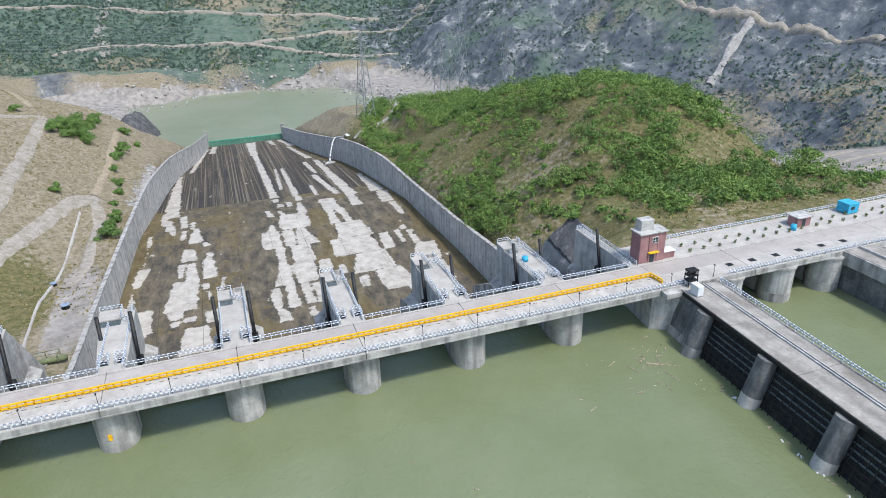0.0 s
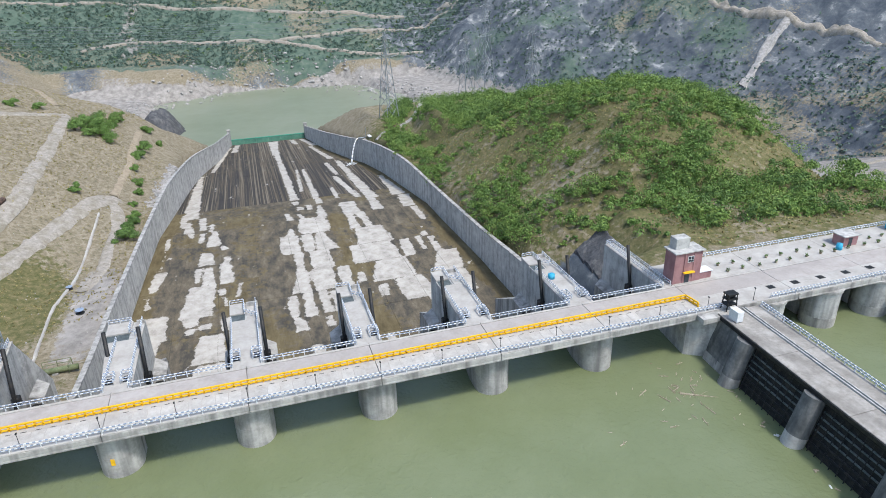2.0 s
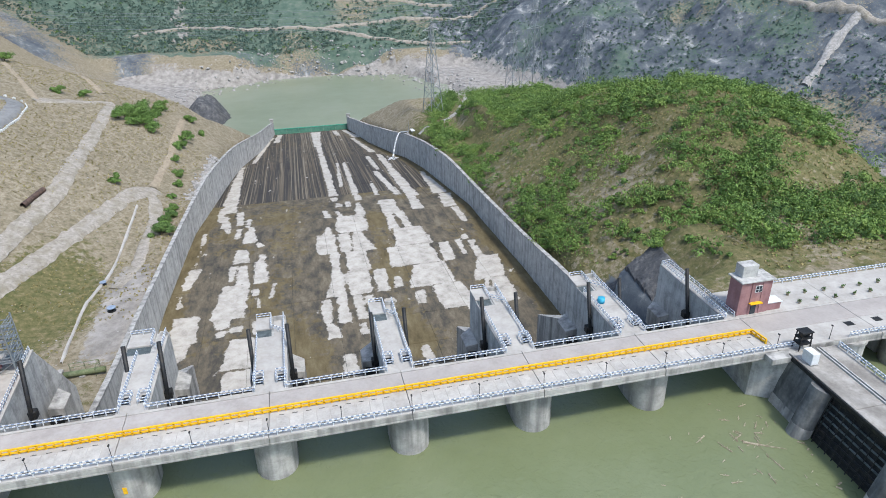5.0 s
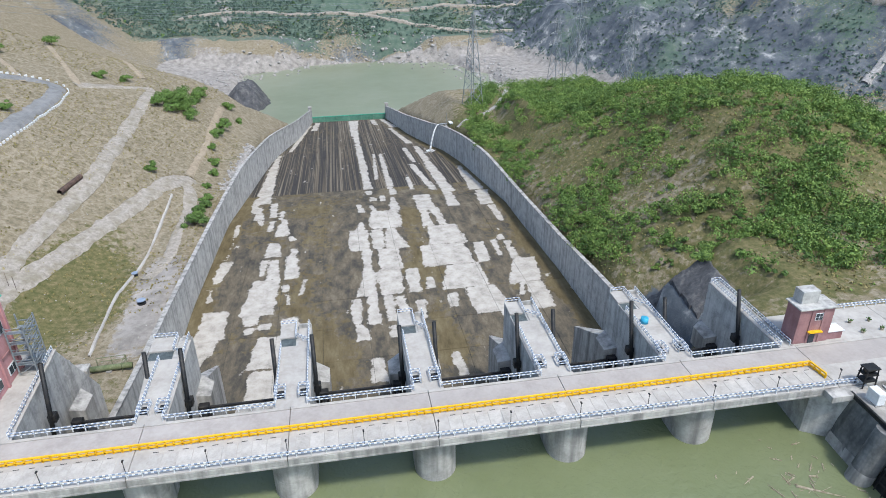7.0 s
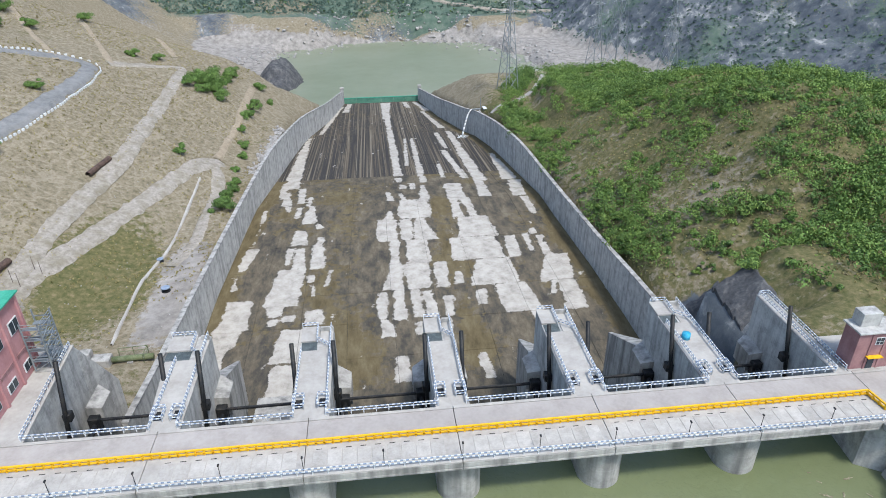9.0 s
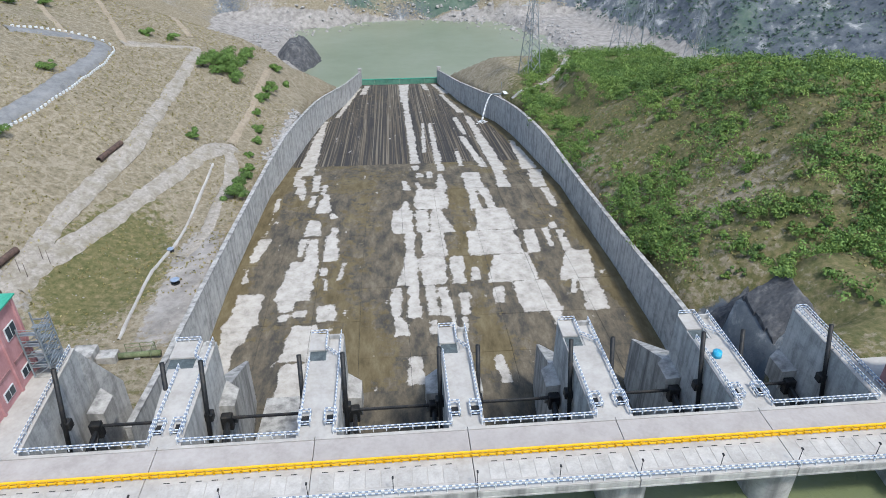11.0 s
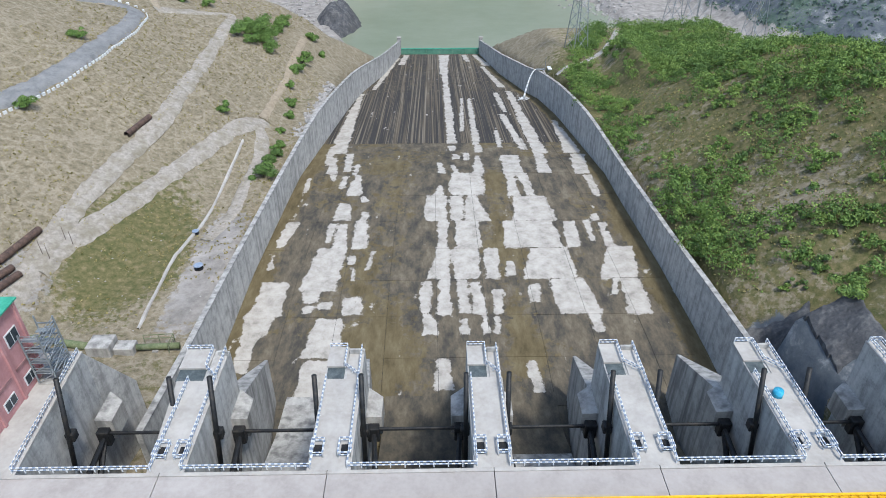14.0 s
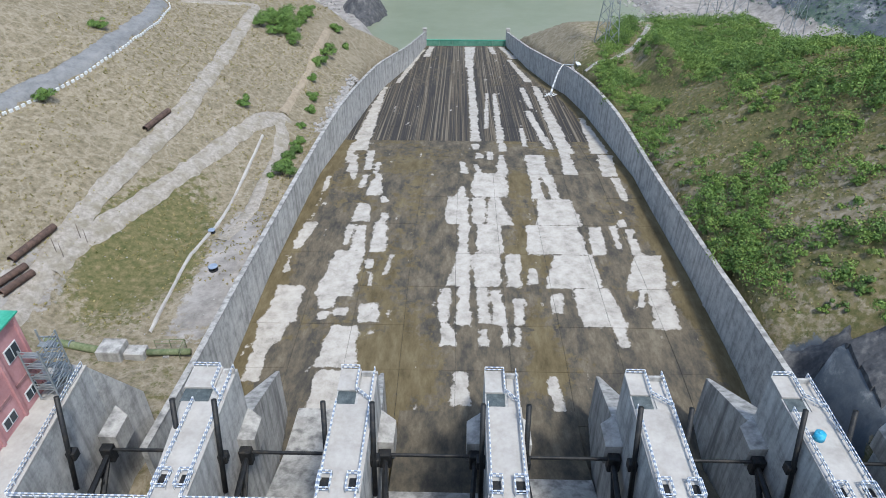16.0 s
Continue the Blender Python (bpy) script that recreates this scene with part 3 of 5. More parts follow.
def chute_floor():
    floor = empty("floor", "wet muddy concrete chute slabs with bare pale patches", "floor", kind="structure")
    rows = [46.0 - 26.0, 32.0, 42.0, 56.7, 71.4, 86.1, 100.8, 115.5, 131.2, 146.6, 163.0, 180.5] + list(np.linspace(180.5, 372, 12)[1:])
    cols = 9
    for r0, r1 in zip(rows, rows[1:]):
        for c in range(cols):
            nu, nv = 19, max(14, int((r1 - r0) / 0.9))
            v = np.linspace(r0 + 0.04, r1 - 0.04, nv)
            u = np.linspace(c / cols, (c + 1) / cols, nu)
            U, V = np.meshgrid(u, v)
            le, ri = np.interp(V, CHUTE_Y, CHUTE_L), np.interp(V, CHUTE_Y, CHUTE_R)
            XX = le + (ri - le) * U
            XX[:, 0] += 0.04
            XX[:, -1] -= 0.04
            ZZ = chute_z(V) + 0.03 * math.sin(c * 5.1 + r0)
            bare = np.zeros_like(XX)
            wob = fbm(XX, V, 6, 61) * 1.5 + fbm(XX, V, 2.2, 67) * 1.3
            for ya, yb, xa, xb, xc, xd in [p for row in BARE.values() for p in row]:
                if yb < r0 - 3 or ya > r1 + 3:
                    continue
                f = (V - ya) / (yb - ya)
                inset = np.minimum(XX - (xa + (xc - xa) * f), xb + (xd - xb) * f - XX) + wob * min(1.0, (xb - xa + xd - xc) / 7)
                ends = np.minimum(V - ya, yb - V) + wob * 0.35 + 0.3
                bare = np.maximum(bare, clamp(0.55 + np.minimum(inset, ends) * 0.30, 0, 0.85))
            # small bare flecks, and holes worn into the patches
            bare = np.maximum(bare, clamp(fbm(XX * 1.6, V * 0.7, 4.0, 69) * 1.45, 0, 0.7))
            bare = bare - 1.3 * clamp(fbm(XX * 1.3, V * 0.6, 4.5, 73) - 0.2)
            mud = 0.35 + fbm(XX, V, 14, 63) * 0.7 + 0.5 * smooth01(abs(XX - (le + ri) / 2) / (ri - le), 0.43, 0.49) + 0.2 * np.exp(-((XX + 20) / 9) ** 2) + 0.2 * np.exp(-((XX - 13) / 5) ** 2)
            streak = 0.95 * smooth01(V, 179, 182) * (1 - 0.4 * smooth01(V, 262, 266)) * smooth01(np.interp(V, CHUTE_Y, CHUTE_R) - XX, 0, 9)
            n = nu * nv
            top = np.stack([XX.ravel(), V.ravel(), ZZ.ravel()], 1)
            ids = np.arange(n).reshape(nv, nu)
            faces = np.stack([ids[:-1, :-1].ravel(), ids[:-1, 1:].ravel(), ids[1:, 1:].ravel(), ids[1:, :-1].ravel()], 1).tolist()
            rim = list(ids[0, :]) + list(ids[1:, -1]) + list(ids[-1, -2::-1]) + list(ids[-2:0:-1, 0])
            low = top[rim] - np.array([0, 0, 0.5])
            k = len(rim)
            faces += [(int(rim[i]), n + i, n + (i + 1) % k, int(rim[(i + 1) % k])) for i in range(k)]
            sm = bpy.data.meshes.new("slab")
            sm.from_pydata(np.vstack([top, low]).tolist(), [], faces)
            for key, val in (("mud", mud), ("streak", streak), ("bare", bare)):
                at = sm.attributes.new(key, "FLOAT", "POINT")
                full = np.concatenate([val.ravel(), np.zeros(k)]).astype(np.float32)
                at.data.foreach_set("value", full)
            sm.materials.append(M_SLAB)
            o = new("slab", sm)
            o.parent = floor
    # bedding under the joints
    bm = bmesh.new()
    ys = np.linspace(20, 372, 60)
    a = [bm.verts.new((np.interp(y, CHUTE_Y, CHUTE_L), y, chute_z(y) - 0.12)) for y in ys]
    b = [bm.verts.new((np.interp(y, CHUTE_Y, CHUTE_R), y, chute_z(y) - 0.12)) for y in ys]
    for i in range(59):
        bm.faces.new((a[i], b[i], b[i + 1], a[i + 1]))
    part("bedding", bm, M_STEEL, floor)


def chute_wall(name, edge, side, label):
    w = empty(name, label, "wall", kind="structure")
    ys = sorted(set(np.arange(20, 365, 12.0)) - {248.0, 260.0}) + [372]
    ys = sorted(ys + [250.0, 265.0])
    for y0, y1 in zip(ys, ys[1:]):
        x0, x1 = np.interp(y0, CHUTE_Y, edge), np.interp(y1, CHUTE_Y, edge)
        y0g, y1g = y0 + 0.03, y1 - 0.03
        t = 1.0 * side
        o = [(x0, y0g), (x1, y1g), (x1 + t, y1g), (x0 + t, y0g)]
        lo = [chute_z(y0) - 3, chute_z(y1) - 3, chute_z(y1) - 3, chute_z(y0) - 3]
        hi = [np.interp(y0, WALL_TOP_Y, WALL_TOP_Z), np.interp(y1, WALL_TOP_Y, WALL_TOP_Z)]
        bm = prism(bmesh.new(), o, lo, [hi[0], hi[1], hi[1], hi[0]])
        bmesh.ops.recalc_face_normals(bm, faces=bm.faces)
        part("wall_panel", bm, M_CONC_WALL, w)
        bm = prism(bmesh.new(), [(x0 - 0.12 * side, y0g), (x1 - 0.12 * side, y1g), (x1 + 1.15 * side, y1g), (x0 + 1.15 * side, y0g)],
                   [hi[0] + 0.004, hi[1] + 0.004, hi[1] + 0.004, hi[0] + 0.004], [hi[0] + 0.3, hi[1] + 0.3, hi[1] + 0.3, hi[0] + 0.3])
        bmesh.ops.recalc_face_normals(bm, faces=bm.faces)
        part("coping", bm, M_CONC, w)
    return w


chute_floor()
chute_wall("wall_left", CHUTE_L, -1, "grey concrete training wall stained by rain")
chute_wall("wall_right", CHUTE_R, 1, "dark weathered concrete training wall of the chute")
endz = float(chute_z(372))
bar = empty("end_barrier", "low green wall across the end of the chute", "barrier")
for i in range(6):
    xa = -27.9 + i * 8.5
    part("panel", boxm(xa + 0.05, 371.5, endz - 1.5, xa + 8.45, 372.3, endz + 3.6, bevel=0.05), M_BARRIER, bar)
part("top_rail", boxm(-27.9, 371.3, endz + 3.6, 23.1, 372.5, endz + 3.9, bevel=0.05), M_TEAL, bar)
for xa in (-28.9, 24.3):
    p = empty("end_post", "pale concrete post at the end of the chute wall", "post", group="end posts")
    part("shaft", boxm(xa - 1.1, 371.2, endz - 3, xa + 1.1, 374.2, endz + 10.6, bevel=0.12), M_CONC, p)
    part("cap", boxm(xa - 1.35, 371.0, endz + 10.6, xa + 1.35, 374.4, endz + 11.0, bevel=0.1), M_DECK, p)


# ---- railings ----
def rail_mesh(length, size=0.11, piece=0.5):
    bm = bmesh.new()
    n = max(1, int(round(length / piece)))
    for i in range(n):
        a, b = i * length / n, (i + 1) * length / n
        f0 = len(bm.faces)
        box(bm, a, -size / 2, -size / 2, b, size / 2, size / 2)
        bm.faces.ensure_lookup_table()
        for f in bm.faces[f0:]:
            f.material_index = i % 2
    return bm


def railing(points, label="white and blue painted pipe railing", z=0.0, mats=None, height=1.05, gap=1.8, thick=0.12, levels=(1.0, 0.55), piece=0.4, name="railing", group=""):
    r = empty(name, label, "railing", group=group)
    mats = mats or [M_WHITE, M_BLUE]
    post = None
    for (xa, ya), (xb, yb) in zip(points, points[1:]):
        d = math.hypot(xb - xa, yb - ya)
        ang = math.degrees(math.atan2(yb - ya, xb - xa))
        for k, lv in enumerate(levels):
            o = part("rail", rail_mesh(d, thick, piece if k == 0 else piece * 1.0), mats if k % 2 == 0 else mats[::-1], r)
            o.matrix_basis = pose(xa, ya, z + height * lv, 0, 0, ang)
        n = max(1, int(round(d / gap)))
        for i in range(n + 1):
            if post is None:
                post = part("post", boxm(-thick * 0.5, -thick * 0.5, 0, thick * 0.5, thick * 0.5, height - thick / 2), mats[0], r)
                post.matrix_basis = pose(xa, ya, z)
            else:
                again(post, pose(xa + (xb - xa) * i / n, ya + (yb - ya) * i / n, z, 0, 0, ang), r)
    return r


# ---- bridge over the gates ----
XL, XR = -84.0, 150.0
deck = empty("bridge_deck", "long pale concrete bridge deck over the spillway gates", "bridge", kind="structure")
joints = [XL] + [k * BAY for k in range(-3, 4)] + [84.2, 105.2, 126.0, XR]
for a, b in zip(joints, joints[1:]):
    part("deck_slab", boxm(a + 0.05, -10.9, -1.1, b - 0.05, -0.02, -0.16, bevel=0.04), M_CONC, deck)
    part("walkway", boxm(a + 0.05, -10.85, -0.156, b - 0.05, -5.5, 0.0, bevel=0.02), M_DECK, deck)
    part("road_slab", boxm(a + 0.05, -5.46, -0.156, b - 0.05, -0.6, -0.03, bevel=0.02), M_ROAD, deck)
    part("kerb", boxm(a + 0.05, -0.56, -0.156, b - 0.05, -0.04, 0.09, bevel=0.03), M_DECK, deck)
    part("edge_beam", boxm(a + 0.05, -10.95, -1.45, b - 0.05, -10.3, -1.104, bevel=0.05), M_CONC, deck)
    for yb in (-7.6, -4.6, -1.6):
        part("girder", boxm(a + 0.3, yb - 0.4, -2.7, b - 0.3, yb + 0.4, -1.104), M_CONC_WALL, deck)
cover = None
for i in range(66):
    xa = -70 + i * 2.0
    if abs((xa + 0.9) / BAY - round((xa + 0.9) / BAY)) < 0.06:
        continue
    if cover is None:
        cover = part("cover_slab", boxm(0, -9.3, 0.004, 1.9, -6.5, 0.05, bevel=0.02), M_COVER, deck)
        cover.matrix_basis = pose(xa, 0, 0)
        slot = part("drain_slot", boxm(0.4, -6.32, 0.003, 1.2, -6.2, 0.02), M_STEEL, deck)
        slot.matrix_basis = pose(xa, 0, 0)
        slot2 = part("drain_slot", boxm(0.4, -9.72, 0.003, 1.2, -9.6, 0.02), M_STEEL, deck)
        slot2.matrix_basis = pose(xa, 0, 0)
    else:
        again(cover, pose(xa, 0, 0.0), deck)
        again(slot, pose(xa, 0, 0), deck)
        again(slot2, pose(xa, 0, 0), deck)
for xa in (80, 86, 92.5, 99, 105.5, 112):
    part("manhole_plate", boxm(xa, -7.6, 0.003, xa + 1.6, -6.3, 0.03), M_STEEL, deck)

railing([(XL, -10.6), (66.5, -10.6)], "white and blue railing along the upstream edge", gap=2.0, thick=0.13)
railing([(77.5, -10.6), (XR, -10.6)], "white and blue railing along the upstream edge", gap=2.0, thick=0.13)
railing([(XL, -5.3), (61.9, -5.3), (62.3, -8.6)], "bright yellow painted crash barrier on the deck", mats=[M_YELLOW, M_YELLOW], height=1.0, gap=1.15, thick=0.25, levels=(0.88, 0.28), piece=1000, name="crash_barrier")

lamp = None
for i in range(15):
    xa = -73.6 + i * BAY / 2
    if lamp is None:
        lamp = empty("lamp_post", "thin grey lamp post on the deck edge", "lamp post", pose(xa, -10.2, 0), "deck lamp posts")
        part("pole", rodm((0, 0, 0), (0, 0, 2.6), 0.06, 0.04), M_STEEL, lamp)
        part("base_plate", boxm(-0.15, -0.15, 0, 0.15, 0.15, 0.05), M_GALV, lamp)
        part("lamp_head", boxm(-0.12, -0.12, 2.6, 0.12, 0.3, 2.8, bevel=0.04), M_STEEL, lamp)
    else:
        copy_thing(lamp, pose(xa, -10.2, 0))


# ---- piers and gates ----
def pier(cx, half, label, y_nose=-9.5, tail=True, wide=0.0):
    p = empty("pier", label, "pier", group="spillway piers")
    nr = 3.15
    arc = [(cx + nr * math.cos(a), y_nose + nr + nr * math.sin(a)) for a in np.linspace(math.pi, 2 * math.pi, 21)]
    for za, zb in ((-40, -9.0), (-8.97, -6.2), (-6.17, -1.46)):
        part("nose_lift", prism(bmesh.new(), arc + [(cx + nr, -3.5), (cx + half, -0.1), (cx - half, -0.1), (cx - nr, -3.5)], za, zb), M_CONC, p)
    part("body", prism(bmesh.new(), [(cx - half, -0.08), (cx + half, -0.08), (cx + half, 22.7), (cx - half - wide, 22.7)], -40, [-0.25] * 4), M_CONC_WALL, p)
    # top slabs: full width, then a narrow platform beside a recess
    part("top_slab", prism(bmesh.new(), [(cx - half - 0.1, 0.0), (cx + half + 0.1, 0.0), (cx + half + 0.1, 16.0), (cx - half - 0.1 - wide * 0.7, 16.0)], -0.246, 0.02), M_DECK, p)
    part("platform", boxm(cx - half - wide, 18.6, -0.246, cx - half + 3.0 - wide * 0.3, 22.8, 0.1, bevel=0.03), M_DECK, p)
    part("hatch", boxm(cx - half + 0.2 - wide, 16.05, -0.24, cx - half + 2.8 - wide * 0.3, 18.55, -0.16), M_RACK, p)
    part("side_landing", boxm(cx - half + 3.2, 16.05, -0.24, cx + half, 21.8, -0.1), M_DECK, p)
    part("low_wall", boxm(cx - half + 3.2, 21.4, -0.1, cx + half, 21.8, 0.7), M_CONC, p)
    if tail:
        part("tail", prism(bmesh.new(), [(cx - half, 22.72), (cx + half, 22.72), (cx + 0.3, 44.0), (cx - 0.3, 44.0)], -40, [-10.5, -10.5, -22.3, -22.3]), M_CONC, p)
    for sx in (-1, 1):
        xa = cx + sx * (half + 0.02)
        ya, yb = 2.2, 4.0
        part("service_pit", boxm(cx + sx * (half - 1.5), ya, 0.024, cx + sx * (half - 0.3), yb, 0.05), M_STEEL, p)
        xs = [cx + sx * (half - 1.7), cx + sx * (half - 0.1)]
        pit = railing([(xs[0], ya - 0.3), (xs[1], ya - 0.3), (xs[1], yb + 0.3), (xs[0], yb + 0.3), (xs[0], ya - 0.3)], "small blue and white railing round a service pit", z=0.03, gap=1.2)
    return p


PIERS = [(-41.45, 2.25), (-20.9, 2.7), (0.0, 2.45), (20.9, 2.75), (42.05, 2.65)]
for i, (cx, h) in enumerate(PIERS):
    pier(cx, h, "weathered grey concrete spillway pier with rounded nose", wide=2.0 if i == 0 else 0.0)
mk = empty("depth_mark", "faded yellow painted mark on a pier nose", "painted mark")
part("patch", prism(bmesh.new(), [(-42.3, -9.47), (-41.7, -9.53), (-41.7, -9.4), (-42.3, -9.34)], -7.0, -5.8), M_YELLOW, mk)
# outer walls of the gate bays
for nm, x0, x1, lab in (("abutment", -84.0, -60.3, "concrete abutment under the machine house"), ("abutment", 60.4, 62.6, "tall concrete side wall of the last gate bay")):
    ab = empty(nm, lab, "abutment", kind="structure")
    back = x1 - 1.7 if x1 < 0 else x1
    part("body", prism(bmesh.new(), [(x0, -0.06), (x1, -0.06), (back, 22.7), (x0, 22.7)], -40, -0.25), M_CONC_WALL, ab)
    part("top_slab", prism(bmesh.new(), [(x0, 0.0), (x1 + 0.05, 0.0), (back + 0.05, 22.75), (x0, 22.75)], -0.246, 0.02), M_DECK, ab)
    if x1 < 0:
        part("wing_wall", prism(bmesh.new(), [(-63.4, 22.72), (-62.0, 22.72), (-60.6, 31), (-61.8, 31)], -40, [-0.4, -0.4, -14.5, -14.5]), M_CONC_WALL, ab)
        arc = [(-63 + 2.7 * math.cos(a), -5.6 + 2.7 * math.sin(a)) for a in np.linspace(math.pi, 2 * math.pi, 17)]
        part("nose", prism(bmesh.new(), arc + [(-60.3, -0.1), (-65.7, -0.1)], -40, -2.72), M_CONC, ab)

BAYS = [(-60.3, -43.7), (-39.2, -23.6), (-18.2, -2.45), (2.45, 18.15), (23.65, 39.4), (44.7, 60.4)]


def radial_gate(x0, x1):
    g = empty("radial_gate", "black steel radial gate with arms and hoists", "sluice gate", group="spillway gates")
    ang = np.linspace(-0.85, 0.2, 9)
    bm = bmesh.new()
    vo = [[bm.verts.new((x, 17 - R * math.cos(a), -12 + R * math.sin(a))) for x in (x0 + 0.1, x1 - 0.1)] for R in (15.8, 16.3) for a in ang]
    n = len(ang)
    for i in range(n - 1):
        bm.faces.new((vo[i][0], vo[i][1], vo[i + 1][1], vo[i + 1][0]))
        bm.faces.new((vo[n + i][1], vo[n + i][0], vo[n + i + 1][0], vo[n + i + 1][1]))
    bm.faces.new((vo[n - 1][0], vo[n - 1][1], vo[2 * n - 1][1], vo[2 * n - 1][0]))
    bm.faces.new((vo[0][1], vo[0][0], vo[n][0], vo[n][1]))
    part("skin_plate", bm, M_STEEL, g)
    for side, xa in ((1, x0), (-1, x1)):
        xt = xa + side * 1.1
        tr = part("trunnion_block", prism(bmesh.new(), [(xa, 16.8), (xa + side * 2.4, 17.2), (xa + side * 2.4, 21.5), (xa, 23.0)][::side], -13.4, [-9.0, -9.6, -9.6, -9.0][::side]), M_CONC, g, "grey concrete trunnion bracket")
        part("bearing", boxm(xa + side * 0.15, 15.6, -13.6, xa + side * 2.0, 17.0, -10.6, bevel=0.15), M_STEEL, tr)
        for za, yy in ((-20.5, 3.3), (-12.0, 1.5)):
            part("arm", rodm((xt, 16.2, -12), (xt + side * 1.2, yy, za), 0.42, 0.5, 6), M_STEEL, g)
        for k in range(4):
            part("arm_brace", rodm((xt + side * 0.3, 13 - k * 2.8, -12 + 0.1 * k), (xt + side * 0.5, 12.2 - k * 2.8, -14 - k * 1.7), 0.15, None, 5), M_STEEL, g)
        cyl = part("hoist_cylinder", rodm((xa + side * 0.55, 12.6, 4.2), (xa + side * 0.55, 8.7, -10.2), 0.36, None, 10), M_STEEL, g, "slanting black hydraulic hoist cylinder", True)
        part("hoist_rod", rodm((xa + side * 0.55, 8.7, -10.2), (xa + side * 0.6, 5.2, -20.0), 0.16, None, 8), M_GALV, g)
        part("cylinder_bracket", boxm(xa + side * 0.0, 10.0, -5.9, xa + side * 1.25, 11.4, -4.4, bevel=0.12), M_STEEL, cyl)
        # step irons up the face
        for k in range(6):
            part("step_iron", boxm(xa + side * 0.02, 23.1 + k * 0.25 - 0.9, -10.0 - k * 1.1, xa + side * 0.7, 23.25 + k * 0.25 - 0.9, -9.9 - k * 1.1), M_STEEL, g)
    part("tie_beam", rodm((x0 + 1.8, 16.4, -11.4), (x1 - 1.8, 16.4, -11.4), 0.28, None, 8), M_STEEL, g)
    return g


for i, (a, b) in enumerate(BAYS):
    radial_gate(a, b)
    sill = empty("crest", "smooth concrete crest under the gate", "spillway crest", kind="structure", group="spillway crests")
    for ya, yb, stuff in ((-8, 27 if i % 2 else 23, M_CONC), (27 if i % 2 else 23, 46, M_CONC if i == 1 else M_SLAB)):
        bm = bmesh.new()
        ys = np.linspace(ya, yb, 14)
        zs = np.interp(ys, [-8, 0, 6, 20, 34, 46], [-27, -24.6, -24.8, -29.0, -33.4, -34.45])
        va = [bm.verts.new((a, y, z)) for y, z in zip(ys, zs)]
        vb = [bm.verts.new((b, y, z)) for y, z in zip(ys, zs)]
        for k in range(13):
            bm.faces.new((va[k], vb[k], vb[k + 1], va[k + 1]))
        part("glacis", bm, stuff, sill, smooth=True)
    # railing on three sides of the opening
    e = 0.35
    pts = [(a - e - (1.7 if i == 0 else 0.0), 22.4), (a - e, 0.25), (b + e, 0.25), (b + e, 16.0 if i < 5 else 22.4)]
    railing(pts, "white and blue painted railing round a gate opening", group="gate opening railings")
for cx, h in PIERS:
    sh = 2.0 if cx < -40 else 0
    railing([(cx - h + 0.1 - sh, 22.6), (cx - h + 2.8 - sh * 0.3, 22.6), (cx - h + 2.8 - sh * 0.3, 18.4), (cx + h - 0.2, 16.2)], "white and blue railing at the end of a pier", group="pier end railings")
railing([(62.4, 0.3), (62.4, 22.4), (60.6, 22.4)], "white and blue railing on the bay side wall")

# ---- right bank: parking deck, huts, intake ----
park = empty("parking_deck", "wide pale concrete terrace beside the road", "terrace", kind="structure")
for a, b in ((62.7, 84.2), (84.2, 105.2), (105.2, 126.0), (126.0, 150.0)):
    part("slab", boxm(a + 0.03, 0.0, -0.5, b - 0.03, 9.0, 0.1, bevel=0.03), M_DECK, park)
part("retaining_wall", boxm(62.7, 0.05, -14, 150, 8.9, -0.504), M_CONC_WALL, park)
railing([(75.0, 8.8), (150, 8.8)], "white and blue railing at the back of the terrace", z=0.1, gap=2.2, thick=0.16)
rock = None
for i in range(17):
    for j in (0, 1):
        xa, ya = 77 + i * 4.1 + rng.uniform(-0.4, 0.4), (1.5 if j else 4.2) + rng.uniform(-0.3, 0.3)
        if rock is None:
            rock = empty("planter", "small dark shrub in a round pot", "planter", pose(xa, ya, 0.1), "terrace planters")
            part("pot", rodm((0, 0, 0), (0, 0, 0.4), 0.24, 0.32, 10), M_WOOD, rock)
            bm = bmesh.new()
            for k in range(40):
                p = Vector(rng.normal(0, 0.16, 3)) + Vector((0, 0, 0.6))
                bmesh.ops.create_grid(bm, x_segments=1, y_segments=1, size=0.085, matrix=Matrix.LocRotScale(p, Euler(rng.uniform(0, 6, 3)), None))
            part("foliage", bm, M_LEAF[2], rock)
        else:
            copy_thing(rock, pose(xa, ya, 0.1, 0, 0, rng.uniform(0, 360)))


